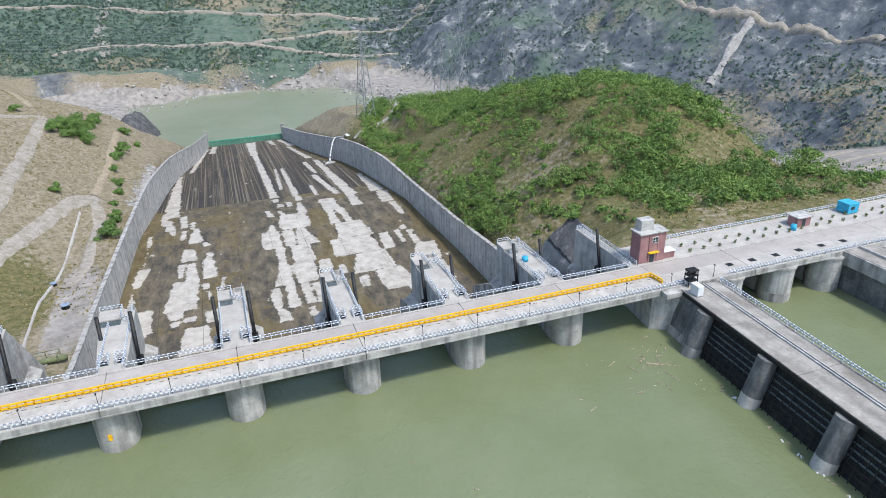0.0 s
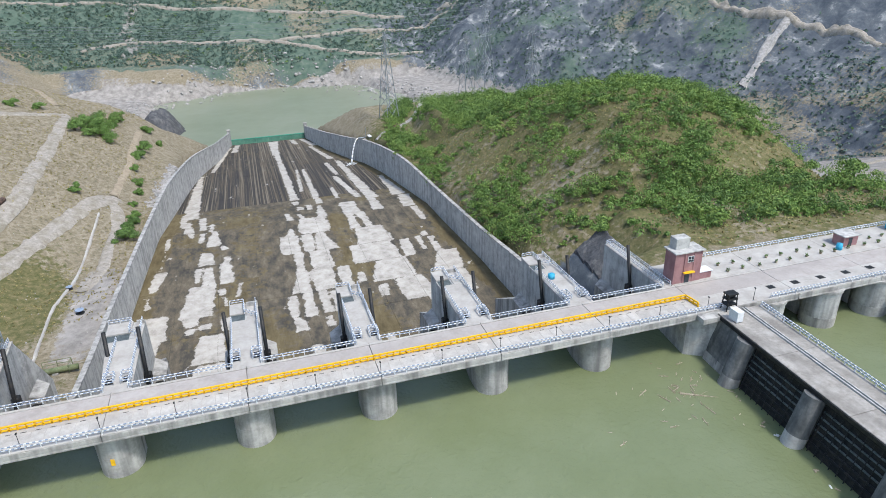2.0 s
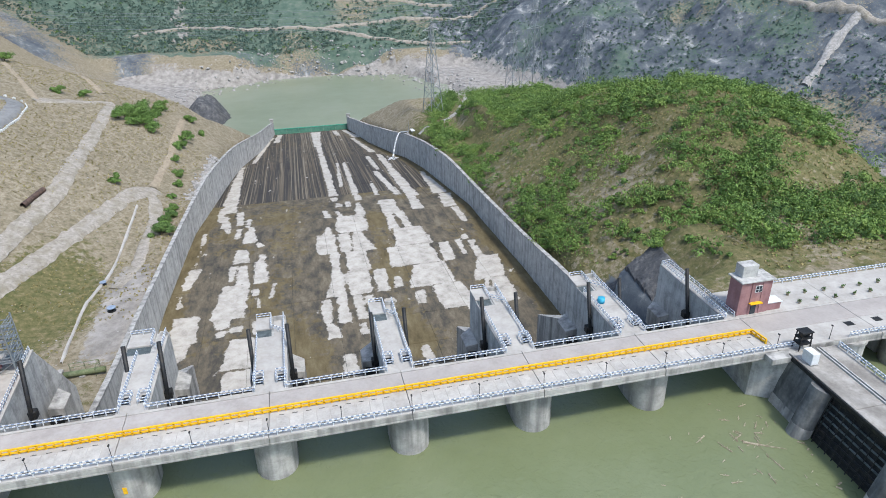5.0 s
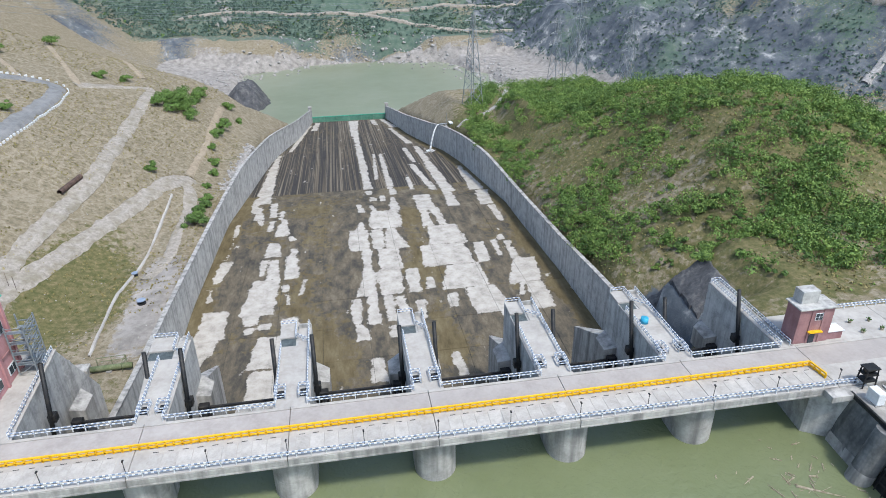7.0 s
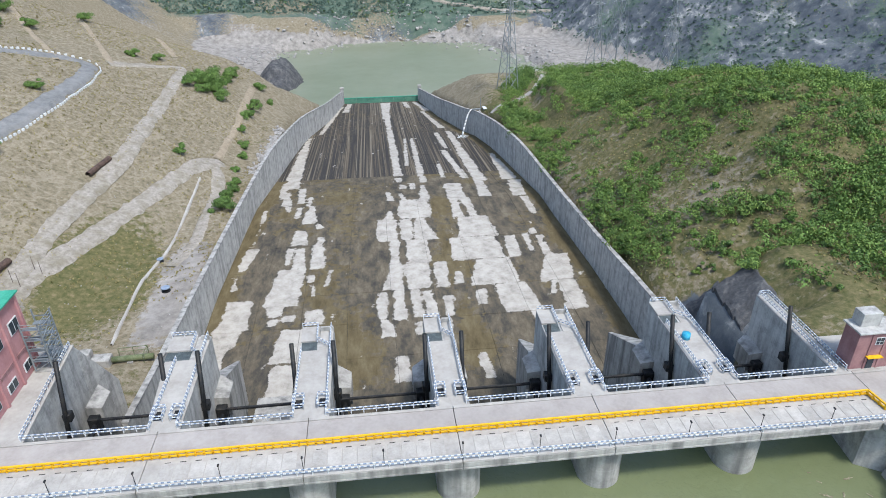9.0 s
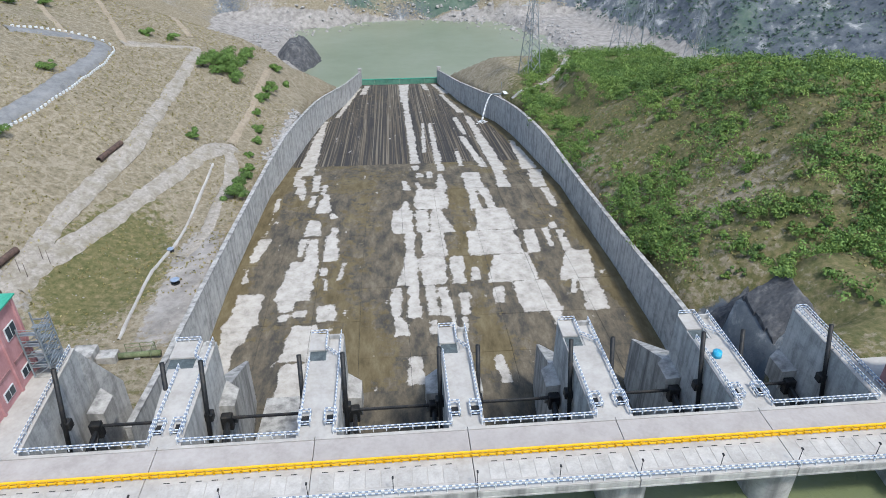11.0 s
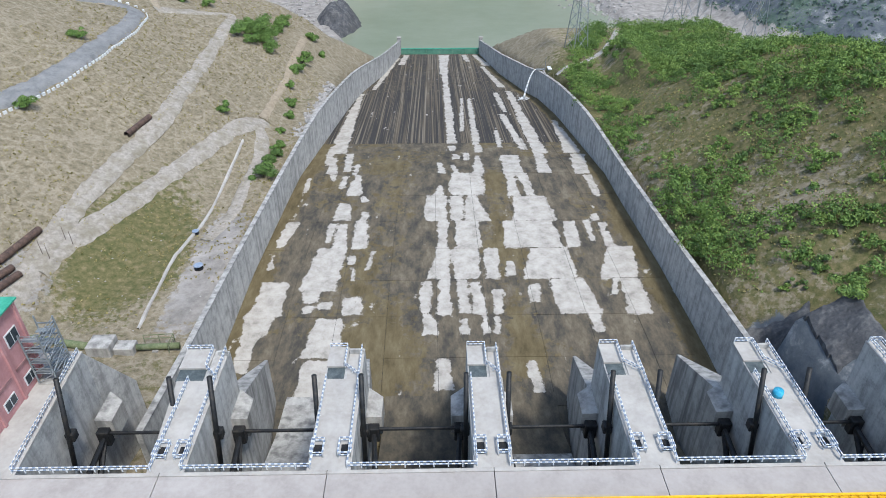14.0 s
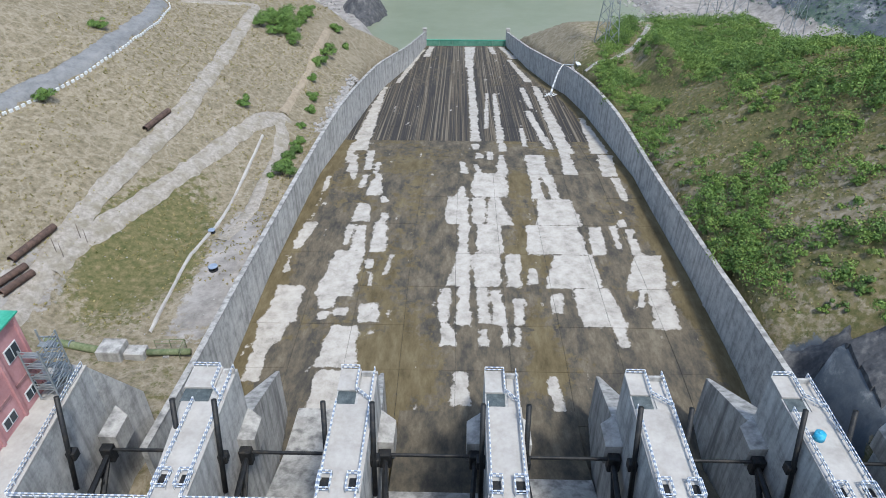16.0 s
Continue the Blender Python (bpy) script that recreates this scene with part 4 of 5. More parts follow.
def tower_hut():
    h = empty("gate_house", "maroon two-storey control hut with flat concrete roof", "hut")
    x0, x1, y0, y1, H = 62.9, 69.3, 0.35, 3.7, 6.9
    part("wall", boxm(x0, y0, 0.1, x1, y1, H, bevel=0.03), M_RED, h)
    part("pilaster", boxm(x0 + 2.2, y0 - 0.12, 0.1, x0 + 2.5, y0 - 0.004, H - 0.1), M_RED, h)
    part("pilaster", boxm(x1 - 2.0, y0 - 0.12, 0.1, x1 - 1.7, y0 - 0.004, H - 0.1), M_RED, h)
    part("roof", boxm(x0 - 0.35, y0 - 0.4, H, x1 + 0.35, y1 + 0.4, H + 0.3, bevel=0.05), M_CONC_WALL, h)
    part("stair_head", boxm(x0 + 0.8, y1 - 2.0, H + 0.3, x0 + 4.0, y1 + 0.2, H + 2.6, bevel=0.06), M_CONC_WALL, h)
    w = part("window", boxm(x0 + 3.0, y0 - 0.06, 4.6, x0 + 4.4, y0 - 0.004, 6.0), M_WHITE, h, "white framed window")
    for a, b in ((3.1, 3.65), (3.75, 4.3)):
        for c, d in ((4.7, 5.2), (5.3, 5.9)):
            part("pane", boxm(x0 + a, y0 - 0.09, c, x0 + b, y0 - 0.064, d), M_GLASS, w)
    d = part("door", boxm(x0 + 2.7, y0 - 0.08, 0.1, x0 + 3.8, y0 - 0.004, 2.2), M_GLASS, h, "dark open doorway")
    part("awning", boxm(x0 + 2.1, y0 - 0.75, 2.45, x0 + 4.6, y0 - 0.004, 2.62), M_YELLOW, h, "yellow door awning")
    part("annex", boxm(x1 + 0.005, y0 + 0.2, 0.1, x1 + 3.0, y0 + 2.2, 1.7, bevel=0.03), M_RED, h)
    part("annex_roof", boxm(x1 + 0.005, y0 + 0.0, 1.7, x1 + 3.2, y0 + 2.4, 1.82), M_WHITE, h)


tower_hut()
k = empty("guard_hut", "small brick-red guard hut with grey roof", "hut")
part("wall", boxm(109.0, 2.6, 0.1, 113.0, 5.6, 2.5, bevel=0.03), M_RED, k)
part("roof", boxm(108.6, 2.2, 2.5, 113.4, 6.0, 2.75, bevel=0.04), M_CONC_WALL, k)
part("door", boxm(110.4, 2.55, 0.1, 111.4, 2.598, 2.1), M_GLASS, k)
k = empty("portable_cabin", "bright blue portable site cabin", "cabin")
part("body", boxm(126.6, 4.0, 0.25, 130.0, 7.4, 2.7, bevel=0.06), M_TARP, k)
part("roof", boxm(126.5, 3.9, 2.7, 130.1, 7.5, 2.85, bevel=0.04), M_TARP, k)
part("window", boxm(127.4, 3.94, 1.3, 128.6, 3.998, 2.1), M_GLASS, k)
part("skid", boxm(126.8, 4.2, 0.1, 129.8, 7.2, 0.246), M_STEEL, k)
k = empty("water_tank", "round blue plastic water tank on the terrace", "tank")
part("body", rodm((107.3, 2.0, 0.1), (107.3, 2.0, 1.5), 0.7, 0.65, 16), M_TARP, k, smooth=True)
part("lid", rodm((107.3, 2.0, 1.5), (107.3, 2.0, 1.62), 0.25, 0.2, 12), M_TARP, k)
k = empty("water_tank", "turquoise plastic water drum on the pier top", "tank")
part("body", rodm((41.3, 11.5, 0.03), (41.3, 11.5, 1.05), 0.75, 0.7, 16), M_TARP, k, smooth=True)
part("lid", rodm((41.3, 11.5, 1.05), (41.3, 11.5, 1.2), 0.3, 0.2, 12), M_TARP, k)

# pillars under the bridge past the intake
for cx, r in ((79.5, 3.2), (93.4, 3.4), (107.2, 3.5), (123, 3.5)):
    p = empty("bridge_pillar", "thick round concrete bridge pillar in the water", "pillar", group="intake bridge pillars")
    part("shaft", rodm((cx, -8.2, -40), (cx, -8.2, -1.7), r, None, 32), M_CONC_WALL, p, smooth=False)
    part("waterline_band", rodm((cx, -8.2, -11), (cx, -8.2, -7.4), r + 0.04, None, 32), M_CONC, p, "pale washed concrete band")
    part("collar", rodm((cx, -8.2, -1.7), (cx, -8.2, -1.16), r + 0.25, None, 32), M_CONC, p)
    part("wall", boxm(cx - 2, -5.0, -40, cx + 2, 0.0, -2.72), M_CONC_WALL, p)
# the next intake arm along the bridge
arm = empty("intake", "second concrete intake arm with dark face wall", "intake", kind="structure")
for a, b in ((-11.0, -26.0), (-26.05, -41.0), (-41.05, -56.0)):
    part("deck_slab", boxm(109.0, b, -1.0, 117.5, a, 0.0, bevel=0.04), M_WORN, arm)
    part("kerb", boxm(112.6, b + 0.05, 0.004, 113.0, a - 0.05, 0.55, bevel=0.03), M_CONC_WALL, arm)
    part("face_beam", boxm(108.6, b, -3.2, 108.99, a, -0.1, bevel=0.04), M_CONC, arm)
    part("back_wall", boxm(109.4, b, -40, 117.2, a, -1.004), M_CONC_SHADE, arm)
cp = empty("corner_pier", "stout concrete corner pier at the intake", "pier")
part("body", prism(bmesh.new(), [(59.6, -9.6), (64.2, -12.4), (67.5, -12.4), (67.5, -0.1), (60.6, -0.1)], -40, -1.2), M_CONC_WALL, cp)
part("cap", boxm(60.4, -13.0, -1.196, 67.6, -10.98, -0.1, bevel=0.05), M_CONC, cp)


def intake():
    """The arm with the trash racks: its face leans, its deck runs out into the water."""
    it = empty("intake", "concrete intake arm with black trash racks and round piers", "intake", kind="structure")
    ux, uy = -0.045, -1.0

    def P(along, across):
        return (64.2 + ux * along + across, -12.0 + uy * along)
    spans = [0, 14.8, 30.6, 46.4, 62.2, 78.0]
    for a, b in zip(spans, spans[1:]):
        part("deck_slab", prism(bmesh.new(), [P(b - 0.04, 0.1), P(b - 0.04, 5.3), P(a + 0.04, 5.3), P(a + 0.04, 0.1)], -0.9, 0.0), M_WORN, it)
        part("deck_slab", prism(bmesh.new(), [P(b - 0.04, 6.1), P(b - 0.04, 9.6), P(a + 0.04, 9.6), P(a + 0.04, 6.1)], -0.9, 0.02), M_WORN, it)
        part("kerb", prism(bmesh.new(), [P(b - 0.04, 5.3), P(b - 0.04, 5.55), P(a + 0.04, 5.55), P(a + 0.04, 5.3)], -0.9, 0.28), M_CONC_WALL, it)
        part("kerb", prism(bmesh.new(), [P(b - 0.04, 5.9), P(b - 0.04, 6.1), P(a + 0.04, 6.1), P(a + 0.04, 5.9)], -0.9, 0.28), M_CONC_WALL, it)
        part("duct_floor", prism(bmesh.new(), [P(b, 5.55), P(b, 5.9), P(a, 5.9), P(a, 5.55)], -0.9, -0.5), M_STEEL, it)
        part("edge_beam", prism(bmesh.new(), [P(b - 0.04, -0.15), P(b - 0.04, 0.1), P(a + 0.04, 0.1), P(a + 0.04, -0.15)], -0.8, -0.1), M_STEEL, it)
        part("back_wall", prism(bmesh.new(), [P(b, 2.0), P(b, 9.4), P(a, 9.4), P(a, 2.0)], -40, -0.904), M_CONC_WALL, it)
    # leaning wall panel before the first pier
    bm = bmesh.new()
    v = [bm.verts.new((*P(0, 0.3), -0.9)), bm.verts.new((*P(6.2, 0.3), -0.9)), bm.verts.new((*P(6.2, -3.0), -14)), bm.verts.new((*P(0, -2.6), -14)),
         bm.verts.new((*P(0, 2.2), -0.9)), bm.verts.new((*P(6.2, 2.2), -0.9)), bm.verts.new((*P(6.2, 2.2), -14)), bm.verts.new((*P(0, 2.2), -14))]
    for f in ((0, 3, 2, 1), (4, 5, 6, 7), (0, 1, 5, 4), (1, 2, 6, 5), (2, 3, 7, 6), (3, 0, 4, 7)):
        bm.faces.new([v[i] for i in f])
    part("face_wall", bm, M_CONC_SHADE, it)
    bm = bmesh.new()
    v = [bm.verts.new((*P(a, 0.3 - 3.3 * (-0.9 - z) / 13.1 - off + lean), z)) for z, off in ((-7.9, 0.06), (-11.0, 0.06), (-11.0, -0.3), (-7.9, -0.3)) for a, lean in ((0.0, 0.15), (6.2, 0.0))]
    for f in ((0, 2, 3, 1), (2, 4, 5, 3), (4, 6, 7, 5), (6, 0, 1, 7), (0, 6, 4, 2), (1, 3, 5, 7)):
        bm.faces.new([v[i] for i in f])
    part("waterline_band", bm, M_CONC, it, "pale washed concrete band")
    for i, a in enumerate((8.2, 24.2, 40.2, 56.2, 72.2)):
        top, foot = P(a, 0.2), P(a, -3.4)
        part("round_pier", rodm((*foot, -14), (*top, -1.0), 1.75, None, 24), M_CONC_SHADE, it)
        part("waterline_band", rodm((top[0] - 3.6 * 0.76, foot[1] - 0.02, -10.9), (top[0] - 3.6 * 0.53, foot[1] - 0.02, -7.9), 1.79, None, 24), M_CONC, it, "pale washed concrete band")
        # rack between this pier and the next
        # near-black sheet behind the bars stands in for the shade inside the intake
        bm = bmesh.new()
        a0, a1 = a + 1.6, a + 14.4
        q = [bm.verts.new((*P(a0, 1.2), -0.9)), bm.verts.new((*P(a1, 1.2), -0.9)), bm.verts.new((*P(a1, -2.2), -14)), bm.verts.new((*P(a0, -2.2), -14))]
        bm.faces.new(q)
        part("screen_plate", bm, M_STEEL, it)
        for r in range(7):
            f = (r + 0.7) / 12.0
            xo, z = 1.2 - 3.4 * f - 0.25, -0.9 - 13.1 * f
            part("rack_beam", rodm((*P(a0 + 0.3, xo), z), (*P(a1, xo), z), 0.17, None, 6), M_RACK if 1 <= r <= 4 else M_STEEL, it)
        for c in range(9):
            ac = a0 + (c + 0.5) * 12.8 / 9
            part("rack_bar", rodm((*P(ac, 0.85), -1.0), (*P(ac, -2.5), -13.5), 0.09, None, 6), M_STEEL, it)
    railing([P(0.5, 9.4), P(78, 9.4)], "white and blue railing along the intake deck", gap=2.0, thick=0.16)
    c = empty("control_cabinet", "white steel control cabinet on the intake deck", "cabinet")
    px, py = P(3.0, 1.6)
    part("body", boxm(px - 0.7, py - 1.1, 0.15, px + 0.7, py + 1.1, 2.2, bevel=0.05), M_WHITE, c)
    part("plinth", boxm(px - 0.8, py - 1.2, 0.0, px + 0.8, py + 1.2, 0.146), M_CONC, c)
    g = empty("rack_hoist", "black steel hoist frame at the intake corner", "hoist")
    hx, hy = 67.2, -11.2
    for dx in (-1.1, 1.1):
        for dy in (-0.8, 0.8):
            part("leg", rodm((hx + dx, hy + dy, -0.1), (hx + dx * 0.8, hy + dy * 0.8, 3.4), 0.12, None, 6), M_STEEL, g)
    for z in (1.2, 2.3, 3.4):
        part("ring_beam", boxm(hx - 1.1, hy - 0.85, z - 0.1, hx + 1.1, hy + 0.85, z + 0.1), M_STEEL, g)
    part("winch", rodm((hx - 0.8, hy, 2.9), (hx + 0.8, hy, 2.9), 0.45, None, 12), M_STEEL, g)


intake()

# ---- left bank: machine house with stair tower ----
mh = empty("machine_house", "pink painted machine house with green roof sheet", "building", pose(-0.4, 0, 0))
part("wall", boxm(-76.5, 2.4, 0.02, -65.2, 18.4, 13.4, bevel=0.04), M_PINK, mh)
part("roof", boxm(-77.1, 1.8, 13.4, -64.7, 19.0, 13.7, bevel=0.05), M_TEAL, mh, "green sheet roof")
for y in (2.4, 7.6, 12.8, 17.9):
    part("pilaster", boxm(-65.196, y, 0.02, -64.9, y + 0.5, 13.3), M_PINK, mh)
for y in (3.9, 9.1, 14.3):
    w = part("window", boxm(-65.196, y, 1.2, -65.05, y + 2.6, 2.8), M_WHITE, mh, "white framed window")
    part("pane", boxm(-65.046, y + 0.15, 1.35, -65.0, y + 1.2, 2.65), M_GLASS, w)
    part("pane", boxm(-65.046, y + 1.4, 1.35, -65.0, y + 2.45, 2.65), M_GLASS, w)
    part("band", boxm(-65.196, y - 0.6, 4.4, -65.08, y + 3.2, 4.9), M_RED, mh)
    w = part("window", boxm(-65.196, y, 8.2, -65.05, y + 2.6, 10.4), M_WHITE, mh, "white framed window")
    part("pane", boxm(-65.046, y + 0.15, 8.35, -65.0, y + 1.2, 10.25), M_GLASS, w)
    part("pane", boxm(-65.046, y + 1.4, 8.35, -65.0, y + 2.45, 10.25), M_GLASS, w)
st = empty("stair_tower", "grey galvanised steel stair tower", "staircase", pose(0, -3.4, 0))
sx0, sx1, sy1 = -65.0, -62.3, 23.6
part("base_slab", boxm(sx0 - 0.1, 19.1, 0.024, sx1 + 0.3, 23.8, 0.2), M_CONC, st)
for x in (sx0, sx1):
    for y in (19.3, sy1):
        part("post", rodm((x, y, 0.2), (x, y, 9.2), 0.14, None, 6), M_GALV, st)
for i in range(4):
    z = 2.0 * (i + 1)
    part("landing", boxm(sx0, 19.3, z - 0.08, sx1, 20.3, z), M_GALV, st)
    ya, yb = (20.3, sy1) if i % 2 else (sy1, 20.3)
    for k2 in range(7):
        f = k2 / 6
        part("tread", boxm(sx0 + (1.4 if i % 2 else 0.1), ya + (yb - ya) * f - 0.14, z - 2 + 2 * f - 0.04, sx0 + (2.6 if i % 2 else 1.3), ya + (yb - ya) * f + 0.14, z - 2 + 2 * f), M_GALV, st)
    for zz in (z + 0.5, z + 1.0):
        part("handrail", rodm((sx0, 19.3, zz), (sx1, 19.3, zz), 0.06, None, 5), M_GALV, st)
        part("handrail", rodm((sx1, 19.3, zz), (sx1, sy1, zz), 0.06, None, 5), M_GALV, st)
    part("brace", rodm((sx0, 19.3, z - 1.8), (sx1, 19.3, z), 0.07, None, 5), M_GALV, st)
    part("brace", rodm((sx1, 19.3, z - 1.8), (sx1, sy1, z), 0.07, None, 5), M_GALV, st)
    part("brace", rodm((sx1, sy1, z - 1.8), (sx1, 19.3, z), 0.07, None, 5), M_GALV, st)
    part("landing", boxm(sx0, sy1 - 1.0, z - 1.08, sx1, sy1, z - 1.0), M_GALV, st)
    part("ring_beam", boxm(sx0, sy1 - 0.08, z - 0.16, sx1, sy1 + 0.08, z), M_GALV, st)
    part("ring_beam", boxm(sx1 - 0.08, 19.4, z - 0.16, sx1 + 0.08, sy1 - 0.1, z), M_GALV, st)
    for yy in (20.5, 21.6, 22.7):
        part("baluster", rodm((sx1, yy, z), (sx1, yy, z + 1.05), 0.045, None, 5), M_GALV, st)

# pipe, anchor block and rack at the foot of the left slope
zb = land(-74, 55)
ab = empty("anchor_block", "weathered concrete anchor block on the slope", "block", pose(-1.4, -3.2, 0.4))
part("block", boxm(-78.5, 51.4, zb - 2.5, -73.6, 55.8, zb + 3.4, bevel=0.15), M_CONC, ab)
part("block", boxm(-73.5, 52.4, zb - 1.5, -69.4, 55.4, zb + 2.1, bevel=0.15), M_CONC, ab)
pp = empty("pipeline", "mossy green steel pipe across the slope", "pipe", pose(-1.4, -3.2, 0.4))
part("pipe", rodm((-96, 57.5, zb + 1.6), (-78.6, 54.2, zb + 1.2), 0.85, None, 14), M_PIPE, pp, smooth=True)
part("pipe", rodm((-69.3, 54.2, zb + 1.0), (-60.5, 54.8, zb + 0.8), 0.7, None, 14), M_PIPE, pp, smooth=True)
for xa in (-92, -86):
    part("pipe_band", rodm((xa, 56.8 + (xa + 92) * -0.18, zb + 1.5), (xa + 0.3, 56.75 + (xa + 92) * -0.18, zb + 1.5), 0.95, None, 14), M_GALV, pp)
part("saddle", boxm(-66, 53.4, zb - 1.2, -64.8, 55.6, zb + 0.4), M_CONC, pp)
part("saddle", boxm(-91, 55.3, zb - 2.0, -89.8, 57.8, zb + 0.9), M_CONC, pp)
railing([(-69.9, 53.2), (-63.6, 53.6), (-63.6, 50.0)], "green pipe frame beside the pipeline", z=zb + 0.6, mats=[M_PIPE, M_PIPE], height=2.2, gap=3.0)


# ---- tracks ----
def track(name, pts, width, material, label, offset=0.3, category="track"):
    P = np.array(pts, float)
    seg = np.hypot(*np.diff(P, axis=0).T)
    cum = np.concatenate([[0], np.cumsum(seg)])
    # smooth path
    t = np.linspace(0, cum[-1], max(4, int(cum[-1] / 2.0)))
    cx, cy = np.interp(t, cum, P[:, 0]), np.interp(t, cum, P[:, 1])
    for _ in range(6):
        cx[1:-1] = (cx[:-2] + 2 * cx[1:-1] + cx[2:]) / 4
        cy[1:-1] = (cy[:-2] + 2 * cy[1:-1] + cy[2:]) / 4
    tx, ty = np.gradient(cx), np.gradient(cy)
    ln = np.hypot(tx, ty)
    nxv, nyv = -ty / ln, tx / ln
    across = np.linspace(-0.5, 0.5, 9)
    wv = width * (0.95 + 0.5 * fbm(cx, cy, 7, 81) + 0.5 * fbm(cx, cy, 2.5, 83))
    XX = cx[:, None] + nxv[:, None] * across[None] * wv[:, None]
    YY = cy[:, None] + nyv[:, None] * across[None] * wv[:, None]
    ZZ = ground_z(XX, YY)
    ZZ = 0.5 * ZZ + 0.5 * ZZ.mean(1, keepdims=True)
    ZZ = np.maximum(ZZ, ground_z(XX, YY)) + offset
    rag = fbm(XX, YY, 2.0, 87) * offset * 2.5
    for c, s in ((0, 3.2), (-1, 3.2), (1, 1.0), (-2, 1.0)):
        ZZ[:, c] += rag[:, c] - offset * s
    n, m = XX.shape
    ids = np.arange(n * m).reshape(n, m)
    tm = bpy.data.meshes.new(name)
    tm.from_pydata(np.stack([XX.ravel(), YY.ravel(), ZZ.ravel()], 1).tolist(), [],
                   np.stack([ids[:-1, :-1].ravel(), ids[:-1, 1:].ravel(), ids[1:, 1:].ravel(), ids[1:, :-1].ravel()], 1).tolist())
    tm.materials.append(material)
    tm.polygons.foreach_set("use_smooth", [True] * len(tm.polygons))
    tagged(new(name, tm), label, category, kind="structure")
    return cx, cy, nxv, nyv


rx, ry, rnx, rny = track("road", [(-136, 104), (-131.5, 118.7), (-126.5, 135.8), (-122, 160), (-122.3, 189), (-123.5, 210), (-126, 219), (-133, 216), (-150, 196)], 7.0, M_ASPHALT, "grey asphalt road bending along the hillside", 0.45, "road")
for i in range(2, len(rx) - 2):
    for sd in (-1,):
        px, py = rx[i] + rnx[i] * 4.1 * sd, ry[i] + rny[i] * 4.1 * sd
        z = land(px, py)
        if i == 2 and sd == -1:
            kst = empty("kerb_stone", "white painted roadside kerb stone", "kerb stone", pose(px, py, z), "roadside kerb stones")
            part("stone", boxm(-0.22, -0.6, -0.6, 0.22, 0.6, 0.75, bevel=0.08), M_WHITE, kst)
        else:
            copy_thing(kst, pose(px, py, z, 0, 0, math.degrees(math.atan2(rny[i], rnx[i]))))
track("track", [(-121.9, 226.7), (-105, 247), (-97.4, 252), (-96.4, 240), (-95.3, 196.9), (-94.3, 149.2), (-97.8, 124.6), (-101.9, 93.6), (-102.3, 71), (-101, 50)], 6.0, M_GRAVEL, "pale gravel track down the slope")
track("track", [(-68, 170), (-71, 167.7), (-78.9, 148), (-86.5, 122), (-93.5, 99), (-99.2, 83.5), (-101, 72)], 6.5, M_GRAVEL, "pale gravel track joining the lower bend", 0.36)
track("track", [(-72, 168), (-67.5, 160), (-66.0, 150), (-65.9, 109), (-69, 95)], 5.0, M_GRAVEL, "gravel track along the wall", 0.32)
track("track", [(-68.9, 262), (-68.1, 209), (-70, 171.7)], 3.5, M_TRACK, "bare earth track climbing the spur")
track("track", [(-72, 151.7), (-72.8, 103), (-75.2, 83.7), (-73.6, 58.5)], 1.1, M_DECK, "narrow concrete drain down the slope", 0.5)
for a, b in (((-134, 208), (-215, 330)), ((-121, 228), (-175, 330)), ((-104, 266), (-135, 320)), ((-168, 260), (-260, 350))):
    track("track", [a, b], 3.6, M_TRACK, "bare earth terrace line on the hillside")
track("track", [(92, 300), (80, 270), (72, 255), (60, 243), (50, 240)], 3.4, M_STONE, "pale footpath over the ridge", 0.4)
track("track", [(-420, 1010), (-282, 1006), (-129, 976), (14, 935), (137, 905), (230, 890)], 7, M_GRAVEL, "pale far road cut across the wooded slope", 2.5)
track("track", [(-203, 840), (-155, 866), (-65, 851), (35, 850), (120, 815), (230, 790)], 7, M_GRAVEL, "pale road on top of the river bank", 2.5)
track("track", [(35, 850), (150, 862), (260, 860), (310, 850), (280, 885)], 6, M_GRAVEL, "pale far road with a bend", 2.5)
track("track", [(434, 469), (438, 422), (452, 384), (464, 351), (469, 320), (466, 266)], 7, M_GRAVEL, "pale haul road cut in the rock slope", 3.0)
track("track", [(449, 383), (422, 376), (381, 348)], 10, M_STONE, "pale scree run down the rock slope", 2.0)
for k, yy in enumerate((70, 105, 140)):
    track("track", [(176, yy), (230, yy + 12), (330, yy + 24)], 5, M_GRAVEL, "berm road on the rockfill face", 0.8)

# ---- vegetation ----
def leaf_cloud(centres, radii, per, size, seed):
    """Leaf quads scattered through ellipsoid clumps: arrays of corners."""
    g = np.random.default_rng(seed)
    C = np.repeat(centres, per, 0)
    R = np.repeat(radii, per, 0)
    d = g.normal(0, 1, C.shape)
    d /= np.linalg.norm(d, axis=1, keepdims=True)
    d[:, 2] = np.abs(d[:, 2]) * 0.9 - 0.12
    rr = g.uniform(0.55, 1.08, (len(C), 1))
    p = C + d * R * rr
    u = g.normal(0, 1, C.shape)
    u /= np.linalg.norm(u, axis=1, keepdims=True)
    nrm = d + g.normal(0, 0.35, C.shape)
    v = np.cross(nrm, u)
    v /= np.linalg.norm(v, axis=1, keepdims=True) + 1e-9
    u = np.cross(v, nrm)
    u /= np.linalg.norm(u, axis=1, keepdims=True) + 1e-9
    s = size * g.uniform(0.6, 1.3, (len(C), 1))
    return np.stack([p - u * s, p + v * s * 0.6, p + u * s, p - v * s * 0.6], 1)


